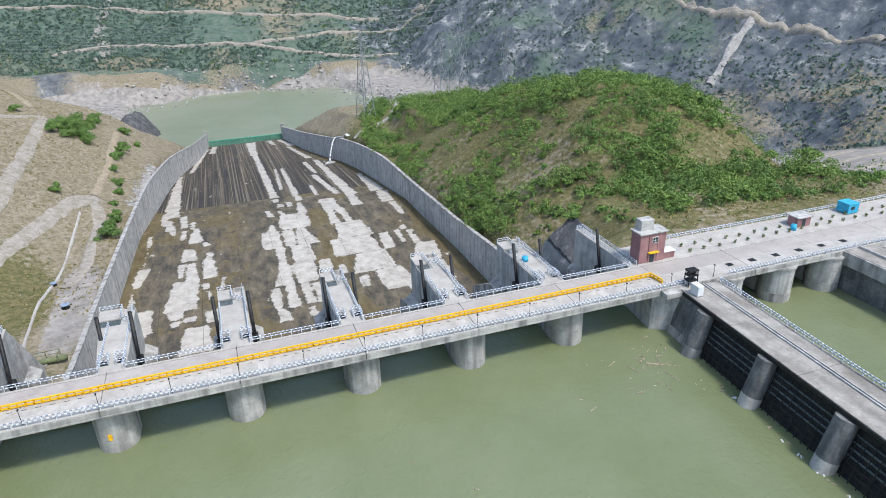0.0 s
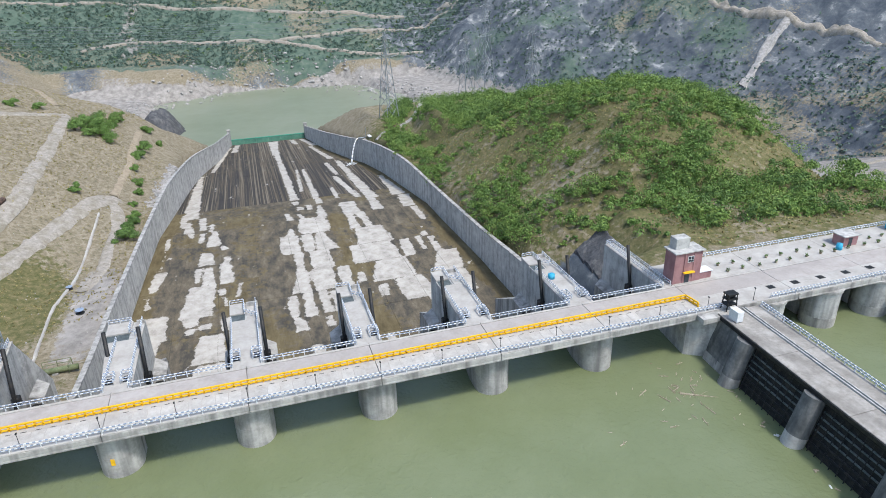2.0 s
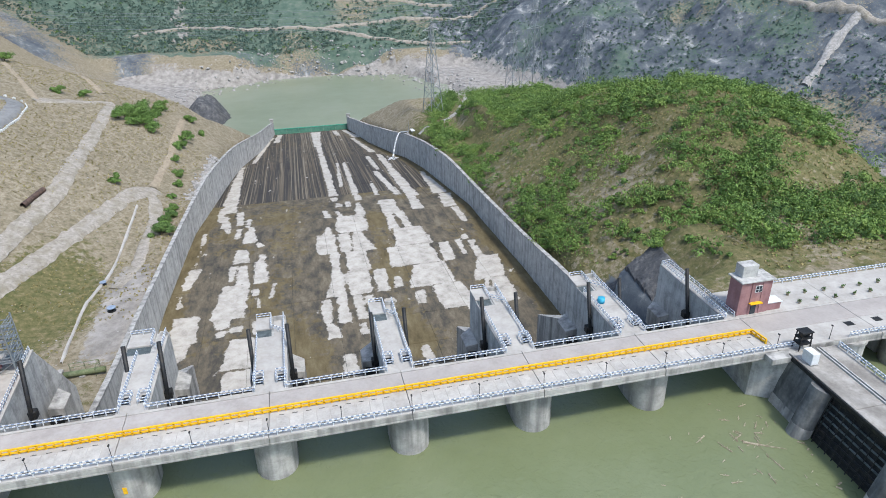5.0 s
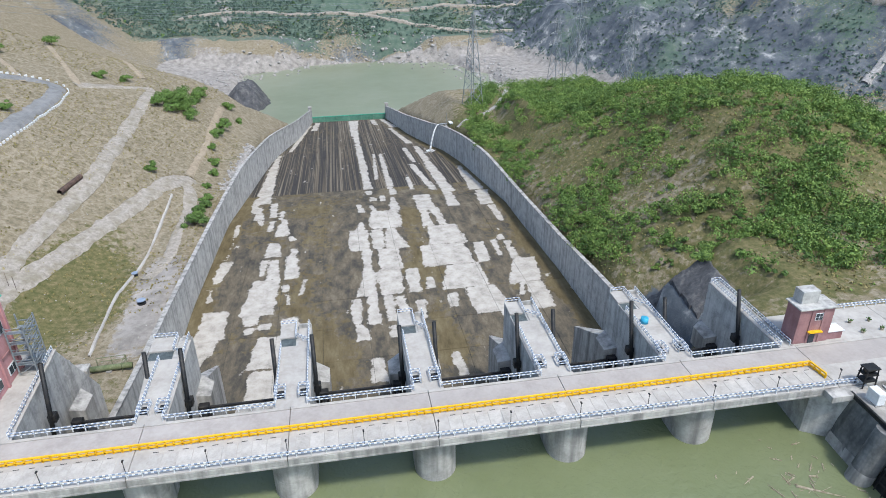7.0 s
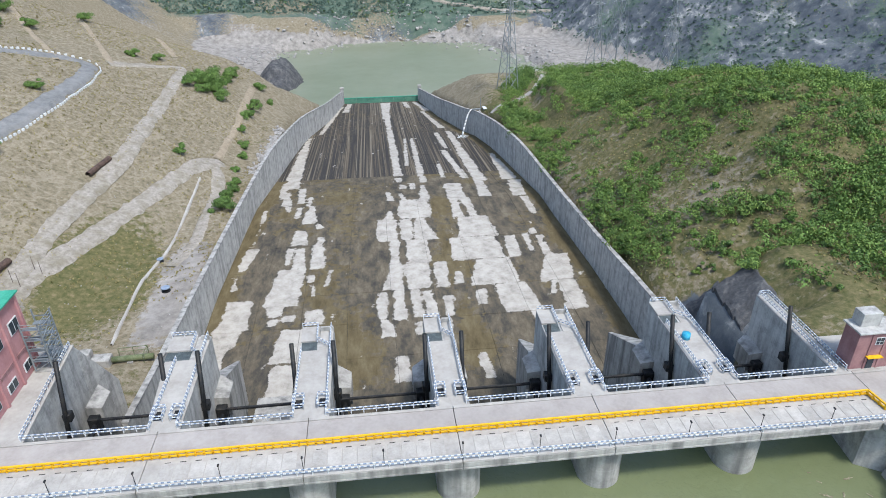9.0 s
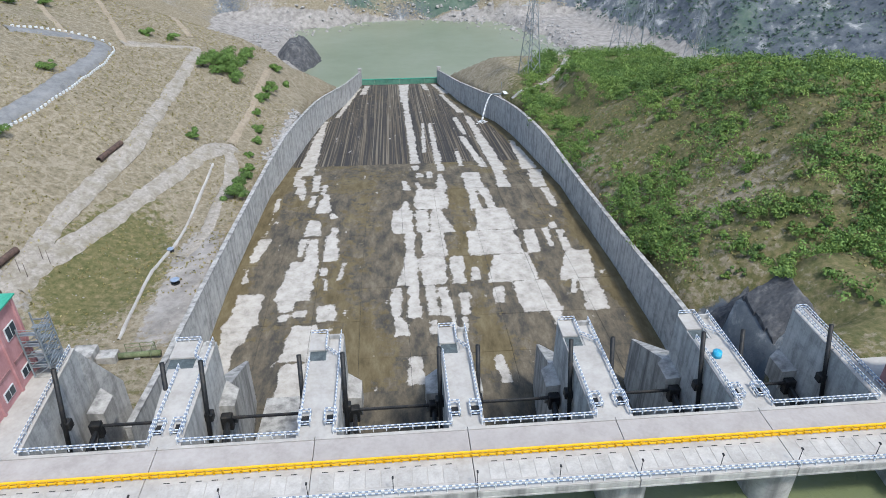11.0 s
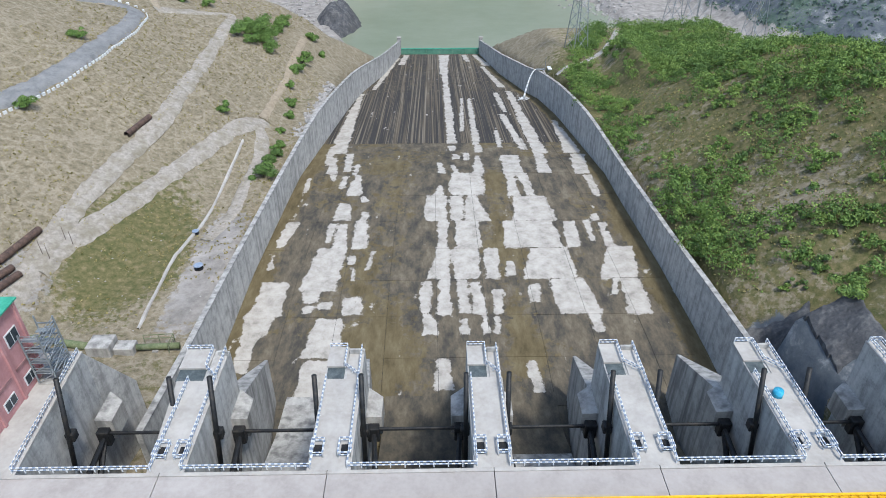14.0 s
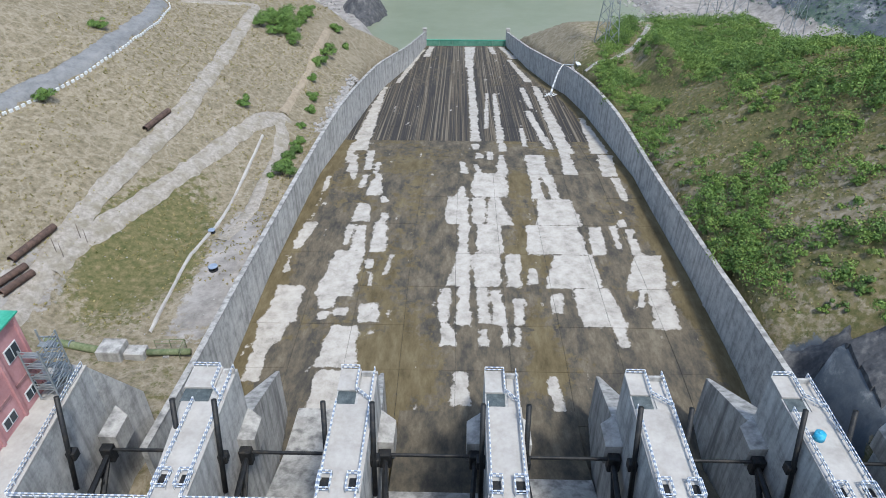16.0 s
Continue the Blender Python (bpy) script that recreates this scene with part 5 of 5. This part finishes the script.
def leaf_mesh(name, quads, mats, pick):
    me2 = bpy.data.meshes.new(name)
    n = len(quads)
    me2.from_pydata(quads.reshape(-1, 3).tolist(), [], np.arange(n * 4).reshape(n, 4).tolist())
    for mm in mats:
        me2.materials.append(mm)
    me2.polygons.foreach_set("material_index", pick.astype(np.int32))
    return me2


g = np.random.default_rng(11)
N = 34000
cand = np.stack([g.uniform(52, 200, N), g.uniform(16, 330, N)], 1)
cx_, cy_ = cand[:, 0], cand[:, 1]
# thick on the crown and the far side, thin on the grassy faces towards the chute and the terrace
dens = 0.29 + fbm(cx_, cy_, 30, 91) * 2.1 + fbm(cx_, cy_, 9, 93) * 1.9 + 0.14 * smooth01(cx_, 78, 112)
dens = dens - 0.5 * np.exp(-((cx_ - 70) / 15) ** 2 - ((cy_ - 190) / 42) ** 2) - 0.26 * np.exp(-((cx_ - 152) / 20) ** 2 - ((cy_ - 52) / 30) ** 2)
dens = dens + 0.25 * smooth01(cy_, 225, 260) + 0.34 * np.exp(-((cx_ - 95) / 26) ** 2 - ((cy_ - 55) / 38) ** 2) - 0.12 * np.exp(-((cx_ - 128) / 25) ** 2 - ((cy_ - 110) / 30) ** 2)
dens = dens + 0.35 * np.exp(-((cx_ - np.interp(cy_, CHUTE_Y, CHUTE_R) - 8) / 6) ** 2) * smooth01(cy_, 50, 62) * (1 - smooth01(cy_, 150, 185))
rr = hump(cx_, cy_, 122, 105, np.where(cx_ < 122, 75, 82), np.where(cy_ < 105, 90, 215))
ok = (g.uniform(0, 1, N) < dens) & (rr < 1.1) & (cx_ > np.interp(cy_, CHUTE_Y, CHUTE_R) + 3) & (cy_ > 22) & ~((cy_ > 236) & (abs(cx_ - np.interp(cy_, [240, 243, 255, 270, 300], [50, 60, 72, 80, 92])) < 5)) & ~((cx_ < 75) & (cy_ < 57))
cand = cand[ok][:4100]
zz = ground_z(cand[:, 0], cand[:, 1])
size = 1.0 + 4.2 * g.uniform(0, 1, len(cand)) ** 1.8
cen = np.concatenate([cand, (zz + size * 0.4)[:, None]], 1)
# each shrub is a few overlapping clumps
subs = np.repeat(cen, 4, 0) + g.normal(0, 0.5, (len(cen) * 4, 3)) * np.repeat(size, 4)[:, None] * np.array([1, 1, 0.55])
rad = np.repeat(size, 4)[:, None] * g.uniform(0.35, 0.75, (len(subs), 1)) * np.array([1, 1, 0.9])
q = leaf_cloud(subs, rad, 52, 0.31, 5)
pk = np.repeat(g.choice(3, len(cen), p=[0.44, 0.28, 0.28]), 208)
pk = np.where(g.uniform(0, 1, len(pk)) < 0.25, g.integers(0, 3, len(pk)), pk)
ob = new("hill_shrubs", leaf_mesh("hill_shrubs", q, M_LEAF, pk))
tagged(ob, "dense fresh green shrubs scattered over the knoll", "shrubs", kind="stuff")
# dry tufts
tx = np.concatenate([g.uniform(56, 180, 15000), g.uniform(-180, -56, 9000)])
ty = np.concatenate([g.uniform(16, 240, 15000), g.uniform(60, 300, 9000)])
keep = ((tx > 0) & (hump(tx, ty, 122, 100, 70, 110) < 1.15) & (tx > np.interp(ty, CHUTE_Y, CHUTE_R) + 2) & ~((tx < 82) & (ty < 60))) | ((tx < 0) & (fbm(tx, ty, 30, 95) > -0.05) & (tx < np.interp(ty, CHUTE_Y, CHUTE_L) - 3))
tx, ty = tx[keep], ty[keep]
tz = ground_z(tx, ty)
q = leaf_cloud(np.stack([tx, ty, tz + 0.1], 1), np.full((len(tx), 3), 0.4), 3, 0.3, 9)
ob = new("grass_tufts", leaf_mesh("grass_tufts", q, [M_DRY, M_LEAF[1]], np.repeat(((g.uniform(0, 1, len(tx)) < 0.2) & (tx > 0)).astype(int), 3)))
tagged(ob, "dry yellowish grass tufts on the slopes", "grass", kind="stuff")


def shrub(x, y, s, seed, label="rounded green shrub on the dry slope", mi=0):
    z = land(x, y)
    gg = np.random.default_rng(seed)
    t = empty("tree", label, "shrub", pose(x, y, z - 0.1), "slope shrubs")
    bm = bmesh.new()
    rod(bm, (0, 0, 0), (0.1 * s, 0, s * 0.7), 0.09 * s, 0.05 * s, 7)
    for a in range(4):
        an = a * 1.6 + gg.uniform(0, 0.6)
        rod(bm, (0.05 * s, 0, s * 0.4), (math.cos(an) * s * 0.5, math.sin(an) * s * 0.5, s * 0.95), 0.05 * s, 0.02 * s, 5)
    part("trunk", bm, M_BARK, t)
    c = np.array([[0, 0, s * 0.6]]) + gg.normal(0, 0.5, (9, 3)) * s * np.array([1, 1, 0.5])
    r = np.repeat(gg.uniform(0.4, 0.75, (9, 1)) * s, 3, 1)
    q2 = leaf_cloud(c, r, 260, 0.09 * s ** 0.5 + 0.10, seed)
    o = new("crown", leaf_mesh("crown", q2, M_LEAF, gg.choice([mi, mi, 0, 2], len(q2))))
    o.parent = t


SHRUBS = [(-61.3, 131.6, 3.3), (-62.0, 143.0, 2.0), (-60.8, 149.0, 2.0), (-80.4, 164.9, 2.2), (-86, 233, 4.2), (-84, 247, 4.5), (-76.2, 226, 3.6), (-79.6, 238, 3.8), (-77.7, 262, 3.4), (-90, 228, 3.5),
          (-65.6, 220.8, 2.6), (-66, 206, 2.0), (-124, 126, 2.6), (-128, 172, 2.0), (-65.9, 267.7, 3.0), (-60, 255, 2.4), (-118, 250, 2.6), (-110, 256, 2.4), (-62, 182, 1.8), (-63, 192, 2.2),
          (-160, 250, 3.5), (-175, 262, 4.0), (-168, 240, 3.5), (-150, 285, 3.4), (-182, 275, 4.5), (-82, 241, 4.6), (-88, 240, 4.0), (-80, 231, 3.8), (-84, 226, 3.0), (-78, 252, 3.6), (-61.5, 136, 2.6), (-61, 154, 1.6), (-62.5, 168, 1.5), (-65, 232, 2.4), (-64.5, 242, 2.6)]
for i, (x, y, s) in enumerate(SHRUBS):
    shrub(x, y, s, 100 + i, "dark green shrub beside the chute wall" if i < 3 else "rounded green shrub on the dry slope", 2 if i < 3 else 0)
for i, (x, y, s) in enumerate([(150, 46, 4.2), (156, 43, 4.5), (161, 47, 4.0), (145, 52, 3.6), (70.5, 43, 2.6), (71.5, 47, 2.2), (60, 232, 3.0), (58, 226, 2.4)]):
    shrub(x, y, s, 200 + i, "bright green leafy bush by the knoll", 1)

# far woods: many small crowns
fx = g.uniform(-420, 700, 32000)
fy = g.uniform(790, 1250, 32000)
keep = (fbm(fx, fy, 80, 41) + g.uniform(-0.2, 0.2, 32000) > -0.12)
fx, fy = fx[keep], fy[keep]
fz = ground_z(fx, fy)
q = leaf_cloud(np.stack([fx, fy, fz + 1.0], 1), np.repeat(g.uniform(1.2, 3.6, (len(fx), 1)), 3, 1), 9, 1.3, 17)
ob = new("far_woods", leaf_mesh("far_woods", q, [M_FAR_HAZY, M_LEAF[2]], np.repeat((g.uniform(0, 1, len(fx)) < 0.04).astype(int), 9)))
tagged(ob, "distant dark green woodland on the valley side", "woods", kind="stuff")


mx = g.uniform(180, 760, 26000)
my = g.uniform(150, 800, 26000)
keep = (0.97 * mx + 0.25 * my > 400) & (fbm(mx, my, 70, 43) + g.uniform(-0.2, 0.2, 26000) > 0.0)
mx, my = mx[keep], my[keep]
mz = ground_z(mx, my)
q = leaf_cloud(np.stack([mx, my, mz + 0.8], 1), np.repeat(g.uniform(0.8, 2.4, (len(mx), 1)), 3, 1), 7, 1.0, 19)
ob = new("mountain_scrub", leaf_mesh("mountain_scrub", q, [M_FAR_HAZY, M_LEAF[2]], np.repeat((g.uniform(0, 1, len(mx)) < 0.03).astype(int), 7)))
tagged(ob, "dark scrub clinging to the rocky mountainside", "scrub", kind="stuff")


# ---- stones, debris, drains ----
def stone_mesh(seed, s=1.0):
    gg = np.random.default_rng(seed)
    bm = bmesh.new()
    bmesh.ops.create_icosphere(bm, subdivisions=1, radius=s)
    for v in bm.verts:
        v.co *= gg.uniform(0.7, 1.15)
        v.co.z *= 0.7
    return bm


def stone_field(name, label, n, spot, smin, smax, material):
    gg = np.random.default_rng(len(name) + n)
    base = stone_mesh(3)
    base.verts.ensure_lookup_table()
    bv = np.array([v.co[:] for v in base.verts])
    bf = np.array([[v.index for v in f.verts] for f in base.faces])
    base.free()
    spots = np.array([spot(gg) for i in range(n)], float)
    zs = np.maximum(ground_z(spots[:, 0], spots[:, 1]), POOL_Z - 0.3)
    vs, fs = [], []
    for i in range(n):
        s = gg.uniform(smin, smax) * gg.uniform(0.6, 1.2)
        a = gg.uniform(0, 6.28)
        rot = np.array([[math.cos(a), -math.sin(a), 0], [math.sin(a), math.cos(a), 0], [0, 0, 1]])
        vs.append((bv * gg.uniform(0.7, 1.2, 3)) @ rot.T * s + np.array([spots[i, 0], spots[i, 1], zs[i] + s * 0.2]))
        fs.append(bf + i * len(bv))
    me3 = bpy.data.meshes.new(name)
    me3.from_pydata(np.concatenate(vs).tolist(), [], np.concatenate(fs).tolist())
    me3.materials.append(material)
    tagged(new(name, me3), label, "stones", kind="stuff")


def pile_spot(gg):
    t = gg.uniform(0, 1)
    y = 165 + 60 * t
    return np.interp(y, CHUTE_Y, CHUTE_L) - 2.0 - abs(gg.normal(0, 2.6)) * (1 - 0.4 * t), y


def shore_spot(gg):
    a = gg.uniform(0, 6.28)
    r = gg.normal(1.0, 0.09)
    return 15 + 160 * r * math.cos(a), 600 + 185 * r * math.sin(a)


stone_field("rubble_bank", "pale broken stones heaped along the wall", 520, pile_spot, 0.35, 1.0, M_STONE)
stone_field("shore_stones", "pale boulders along the river shore", 1500, shore_spot, 0.6, 2.8, M_STONE)
stone_field("slope_stones", "small scattered stones on the gravel ground", 320, lambda gg: (gg.uniform(-104, -60), gg.uniform(56, 170)), 0.08, 0.3, M_STONE)

gg = np.random.default_rng(23)
for i in range(64):
    near = i < 46
    x = 54.5 if i == 0 else gg.normal(54, 5) if near else gg.uniform(-10, 60)
    y = -21.5 if i == 0 else gg.normal(-19, 4.5) if near else gg.uniform(-75, -20)
    L = 0.5 + 2.2 * gg.uniform(0, 1) ** 2 if i else 6.5
    an = gg.uniform(0, 6.28) if i else -0.5
    lg = empty("driftwood", "bare floating driftwood branch" if L > 1.0 else "small floating piece of driftwood", "driftwood", pose(x, y, WATER_Z + 0.03, 0, 0, math.degrees(an)), "floating debris")
    part("branch", rodm((-L / 2, 0, 0), (L / 2, 0, 0.05), 0.07 + 0.03 * L, 0.04, 6), M_WOOD, lg)
    if L > 0.9:
        part("twig", rodm((0, 0, 0), (L * 0.25, L * 0.22, 0.12), 0.05, 0.02, 5), M_WOOD, lg)
        part("twig", rodm((-L * 0.2, 0, 0), (-L * 0.02, -L * 0.2, 0.1), 0.05, 0.02, 5), M_WOOD, lg)
for i in range(34):
    a = 8 + gg.uniform(0, 62)
    x, y = 64.2 - 0.045 * a - 3.2 - abs(gg.normal(0, 0.4)), -12 - a
    lg = empty("floating_litter", "pale scrap of floating litter at the rack", "litter", pose(x, y, WATER_Z + 0.04, 0, 0, gg.uniform(0, 360)), "litter along the rack")
    part("scrap", boxm(-gg.uniform(0.1, 0.5), -0.12, -0.05, gg.uniform(0.1, 0.5), 0.12, 0.1, bevel=0.03), M_WOOD if i % 3 else M_WHITE, lg)

for (x0, y0), (x1, y1), r in (((-97.5, 143.3), (-100.2, 131.0), 0.9), ((-104.5, 84), (-107.5, 70.5), 0.9), ((-104.6, 70.5), (-107.0, 61.5), 0.85), ((-102.8, 69.5), (-104.9, 61.0), 0.85)):
    pz = empty("steel_pipe", "rusty dark steel pipe lying on the ground", "pipe", group="loose pipes")
    za, zb2 = land(x0, y0) + r * 0.9, land(x1, y1) + r * 0.9
    bm = bmesh.new()
    d = (Vector((x1, y1, zb2)) - Vector((x0, y0, za)))
    m = Matrix.Translation(((x0 + x1) / 2, (y0 + y1) / 2, (za + zb2) / 2)) @ d.to_track_quat("Z", "Y").to_matrix().to_4x4()
    bmesh.ops.create_cone(bm, cap_ends=False, segments=18, radius1=r, radius2=r, depth=d.length, matrix=m)
    bmesh.ops.create_cone(bm, cap_ends=False, segments=18, radius1=r * 0.93, radius2=r * 0.93, depth=d.length, matrix=m)
    part("shell", bm, M_RUST, pz, smooth=True)
for x, y, s in ((-67.2, 82.3, 1.0), (-73.0, 99.1, 0.8)):
    dr = empty("cable_drum", "dark round cable drum on the ground", "drum", pose(x, y, land(x, y)), "cable drums")
    part("core", rodm((0, 0, 0.2), (0, 0, 1.0 * s), 0.6 * s, None, 14), M_STEEL, dr)
    part("flange", rodm((0, 0, 0), (0, 0, 0.2), 1.15 * s, None, 18), M_STEEL, dr)
    part("flange", rodm((0, 0, 1.0 * s), (0, 0, 1.0 * s + 0.18), 1.15 * s, None, 18), M_BLUE, dr)
for x, y in ((-97.0, 83), (-99.0, 84), (-99.5, 76.5), (-101.3, 77.2)):
    pz = empty("site_pole", "thin bare pole in the gravel", "pole", pose(x, y, land(x, y)), "site poles")
    part("shaft", rodm((0, 0, -0.2), (0, 0, 4.5), 0.07, 0.05, 6), M_RUST, pz)
    part("footing", rodm((0, 0, -0.3), (0, 0, 0.3), 0.35, 0.25, 8), M_CONC, pz)


# ---- pylons and lines ----
def pylon(x, y, top, label="tall grey lattice transmission pylon"):
    z0 = land(x, y) - 0.5
    H = top - z0
    t = empty("pylon", label, "pylon", pose(x, y, z0, 0, 0, 25), "transmission pylons")
    w0, w1 = max(4.0, H * 0.085), 0.7

    def corner(k, f):
        w = w0 + (w1 - w0) * min(1, f * 1.15)
        return (w * (1, -1, -1, 1)[k], w * (1, 1, -1, -1)[k], H * f)
    for k in range(4):
        part("leg", rodm(corner(k, 0), corner(k, 0.97), 0.24, 0.16, 4), M_GALV, t)
    nlev = 9
    for i in range(nlev):
        f0, f1 = (i / nlev) ** 0.85, ((i + 1) / nlev) ** 0.85
        bm = bmesh.new()
        for k in range(4):
            rod(bm, corner(k, f0), corner((k + 1) % 4, f1), 0.11, None, 4)
            rod(bm, corner((k + 1) % 4, f0), corner(k, f1), 0.11, None, 4)
        tagged(part("bracing", bm, M_GALV, t), kind="stuff")
    for f, l in ((0.72, 7.5), (0.83, 6.5), (0.93, 5.5)):
        for s in (-1, 1):
            bm = bmesh.new()
            rod(bm, (0, 0, H * f), (s * l, 0, H * f + 0.3), 0.14, None, 4)
            rod(bm, (0, 0, H * f + 2), (s * l, 0, H * f + 0.3), 0.12, None, 4)
            tagged(part("cross_arm", bm, M_GALV, t), kind="stuff")
    part("peak", rodm((0, 0, H * 0.95), (0, 0, H * 1.0), 0.4, 0.1, 4), M_GALV, t)


pylon(64, 268, 22)
pylon(160, 365, 31)
pylon(192, 352, 12)
pylon(147, 372, 6)
for k, (za, zb3) in enumerate(((28, 20), (24, 15), (20, 10), (15, 6))):
    for s in (-5, 5):
        cu = bpy.data.curves.new("cable", "CURVE")
        cu.dimensions, cu.bevel_depth, cu.bevel_resolution = "3D", 0.07, 0
        sp = cu.splines.new("POLY")
        a, b = Vector((160 + s, 365, za)), Vector((-420, 560 + 4 * s, zb3 + 20))
        pts = [a.lerp(b, i / 24) - Vector((0, 0, 18 * 4 * (i / 24) * (1 - i / 24))) for i in range(25)]
        sp.points.add(24)
        for p, c in zip(sp.points, pts):
            p.co = (*c, 1)
        cu.materials.append(M_GALV)
        tagged(new("power_cable", cu), "thin sagging overhead power cable across the valley", "cable", "overhead cables")
lp = empty("light_mast", "tall thin light mast beyond the knoll", "light mast", pose(196, 176, land(196, 176)))
part("mast", rodm((0, 0, 0), (0, 0, 42), 0.28, 0.14, 8), M_GALV, lp)
part("lamp_bar", boxm(-2.0, -0.2, 42, 2.0, 0.2, 42.5), M_WHITE, lp)
rk = empty("rock_outcrop", "dark wet rock face beside the last pier", "rock", kind="structure")
bm = bmesh.new()
bmesh.ops.create_grid(bm, x_segments=56, y_segments=56, size=1.0)
RU = np.array([v.co[:2] for v in bm.verts])
RX, RY = 65.0 + RU[:, 0] * 8.0 + RU[:, 1] * 1.0, 41.0 + RU[:, 1] * 16.0
RZ = np.mean([ground_z(RX + a, RY + b) for a in (-1.6, 0, 1.6) for b in (-1.6, 0, 1.6)], 0)
rim = np.maximum(abs(RU[:, 0]), abs(RU[:, 1])) + fbm(RX, RY, 6, 77) * 0.35
RZ = RZ + 0.9 - 3.0 * smooth01(rim, 0.72, 1.0) + fbm(RX, RY, 7, 75) * 2.2 + abs(fbm(RX * 0.6, RY, 3, 79)) * 1.6
for v, x, y, z in zip(bm.verts, RX, RY, RZ):
    v.co = (x, y, z)
part("face", bm, M_DARKROCK, rk)
bt = empty("rock_outcrop", "blue-black rock cutting above the pool", "rock", kind="structure")
bm = bmesh.new()
bmesh.ops.create_grid(bm, x_segments=40, y_segments=40, size=1.0)
for v in bm.verts:
    u, w = v.co.x, v.co.y
    x, y = -98 + u * 24, 585 + w * 48
    edge = max(abs(u), abs(w))
    v.co = (x, y, -99 + 25 * (1 - clamp(math.hypot(u, w)) ** 2) + 5 * noise.noise((x * 0.08, y * 0.08, 3)) + 1.6 * noise.noise((x * 0.4, y * 0.4, 7)))
part("face", bm, M_DARKROCK, bt)

# ---- outfall by the bend of the wall ----
ofz = float(np.interp(254, WALL_TOP_Y, WALL_TOP_Z))
pf = empty("outfall_platform", "small concrete platform behind the chute wall", "platform", kind="structure")
part("slab", boxm(46.5, 250, ofz - 2.5, 62, 262, ofz - 0.6, bevel=0.1), M_STONE, pf)
sh = empty("pump_shed", "small white roofed pump shed by the wall", "shed")
part("wall", boxm(48.5, 251.2, ofz - 0.6, 52.5, 254.6, ofz + 1.6, bevel=0.05), M_CONC_WALL, sh)
part("roof", boxm(48.0, 250.6, ofz + 1.6, 53.0, 255.2, ofz + 1.85, bevel=0.04), M_WHITE, sh)
pole = empty("site_pole", "thin bare pole beside the pump shed", "pole", pose(47.6, 257, ofz - 0.6), "site poles")
part("shaft", rodm((0, 0, 0), (0, 0, 6.5), 0.16, 0.12, 8), M_GALV, pole)
of = empty("water_jet", "white water falling from a pipe into the chute", "water jet")
part("pipe", rodm((47.2, 254, ofz + 0.75), (42.4, 253.2, ofz + 0.9), 0.4, None, 12), M_GALV, of, "grey steel outfall pipe", True)
bm = bmesh.new()
fall = [(42.4 - 5.2 * k / 10, 253.2 - 2.5 * k / 10, ofz + 0.9 - (ofz + 0.8 - float(chute_z(250.7))) * (k / 10) ** 2) for k in range(11)]
for k, (p0, p1) in enumerate(zip(fall, fall[1:])):
    rod(bm, p0, p1, 0.20 + 0.03 * k, 0.23 + 0.03 * k, 9)
for k in range(26):
    p = Vector((37.0 + rng.normal(0, 1.3), 250.2 + rng.normal(0, 1.6), float(chute_z(250)) + 0.2))
    bmesh.ops.create_icosphere(bm, subdivisions=1, radius=rng.uniform(0.2, 0.5), matrix=Matrix.LocRotScale(p, None, (1.6, 1.6, 0.3)))
part("stream", bm, M_FOAM, of, "white foaming water", True)
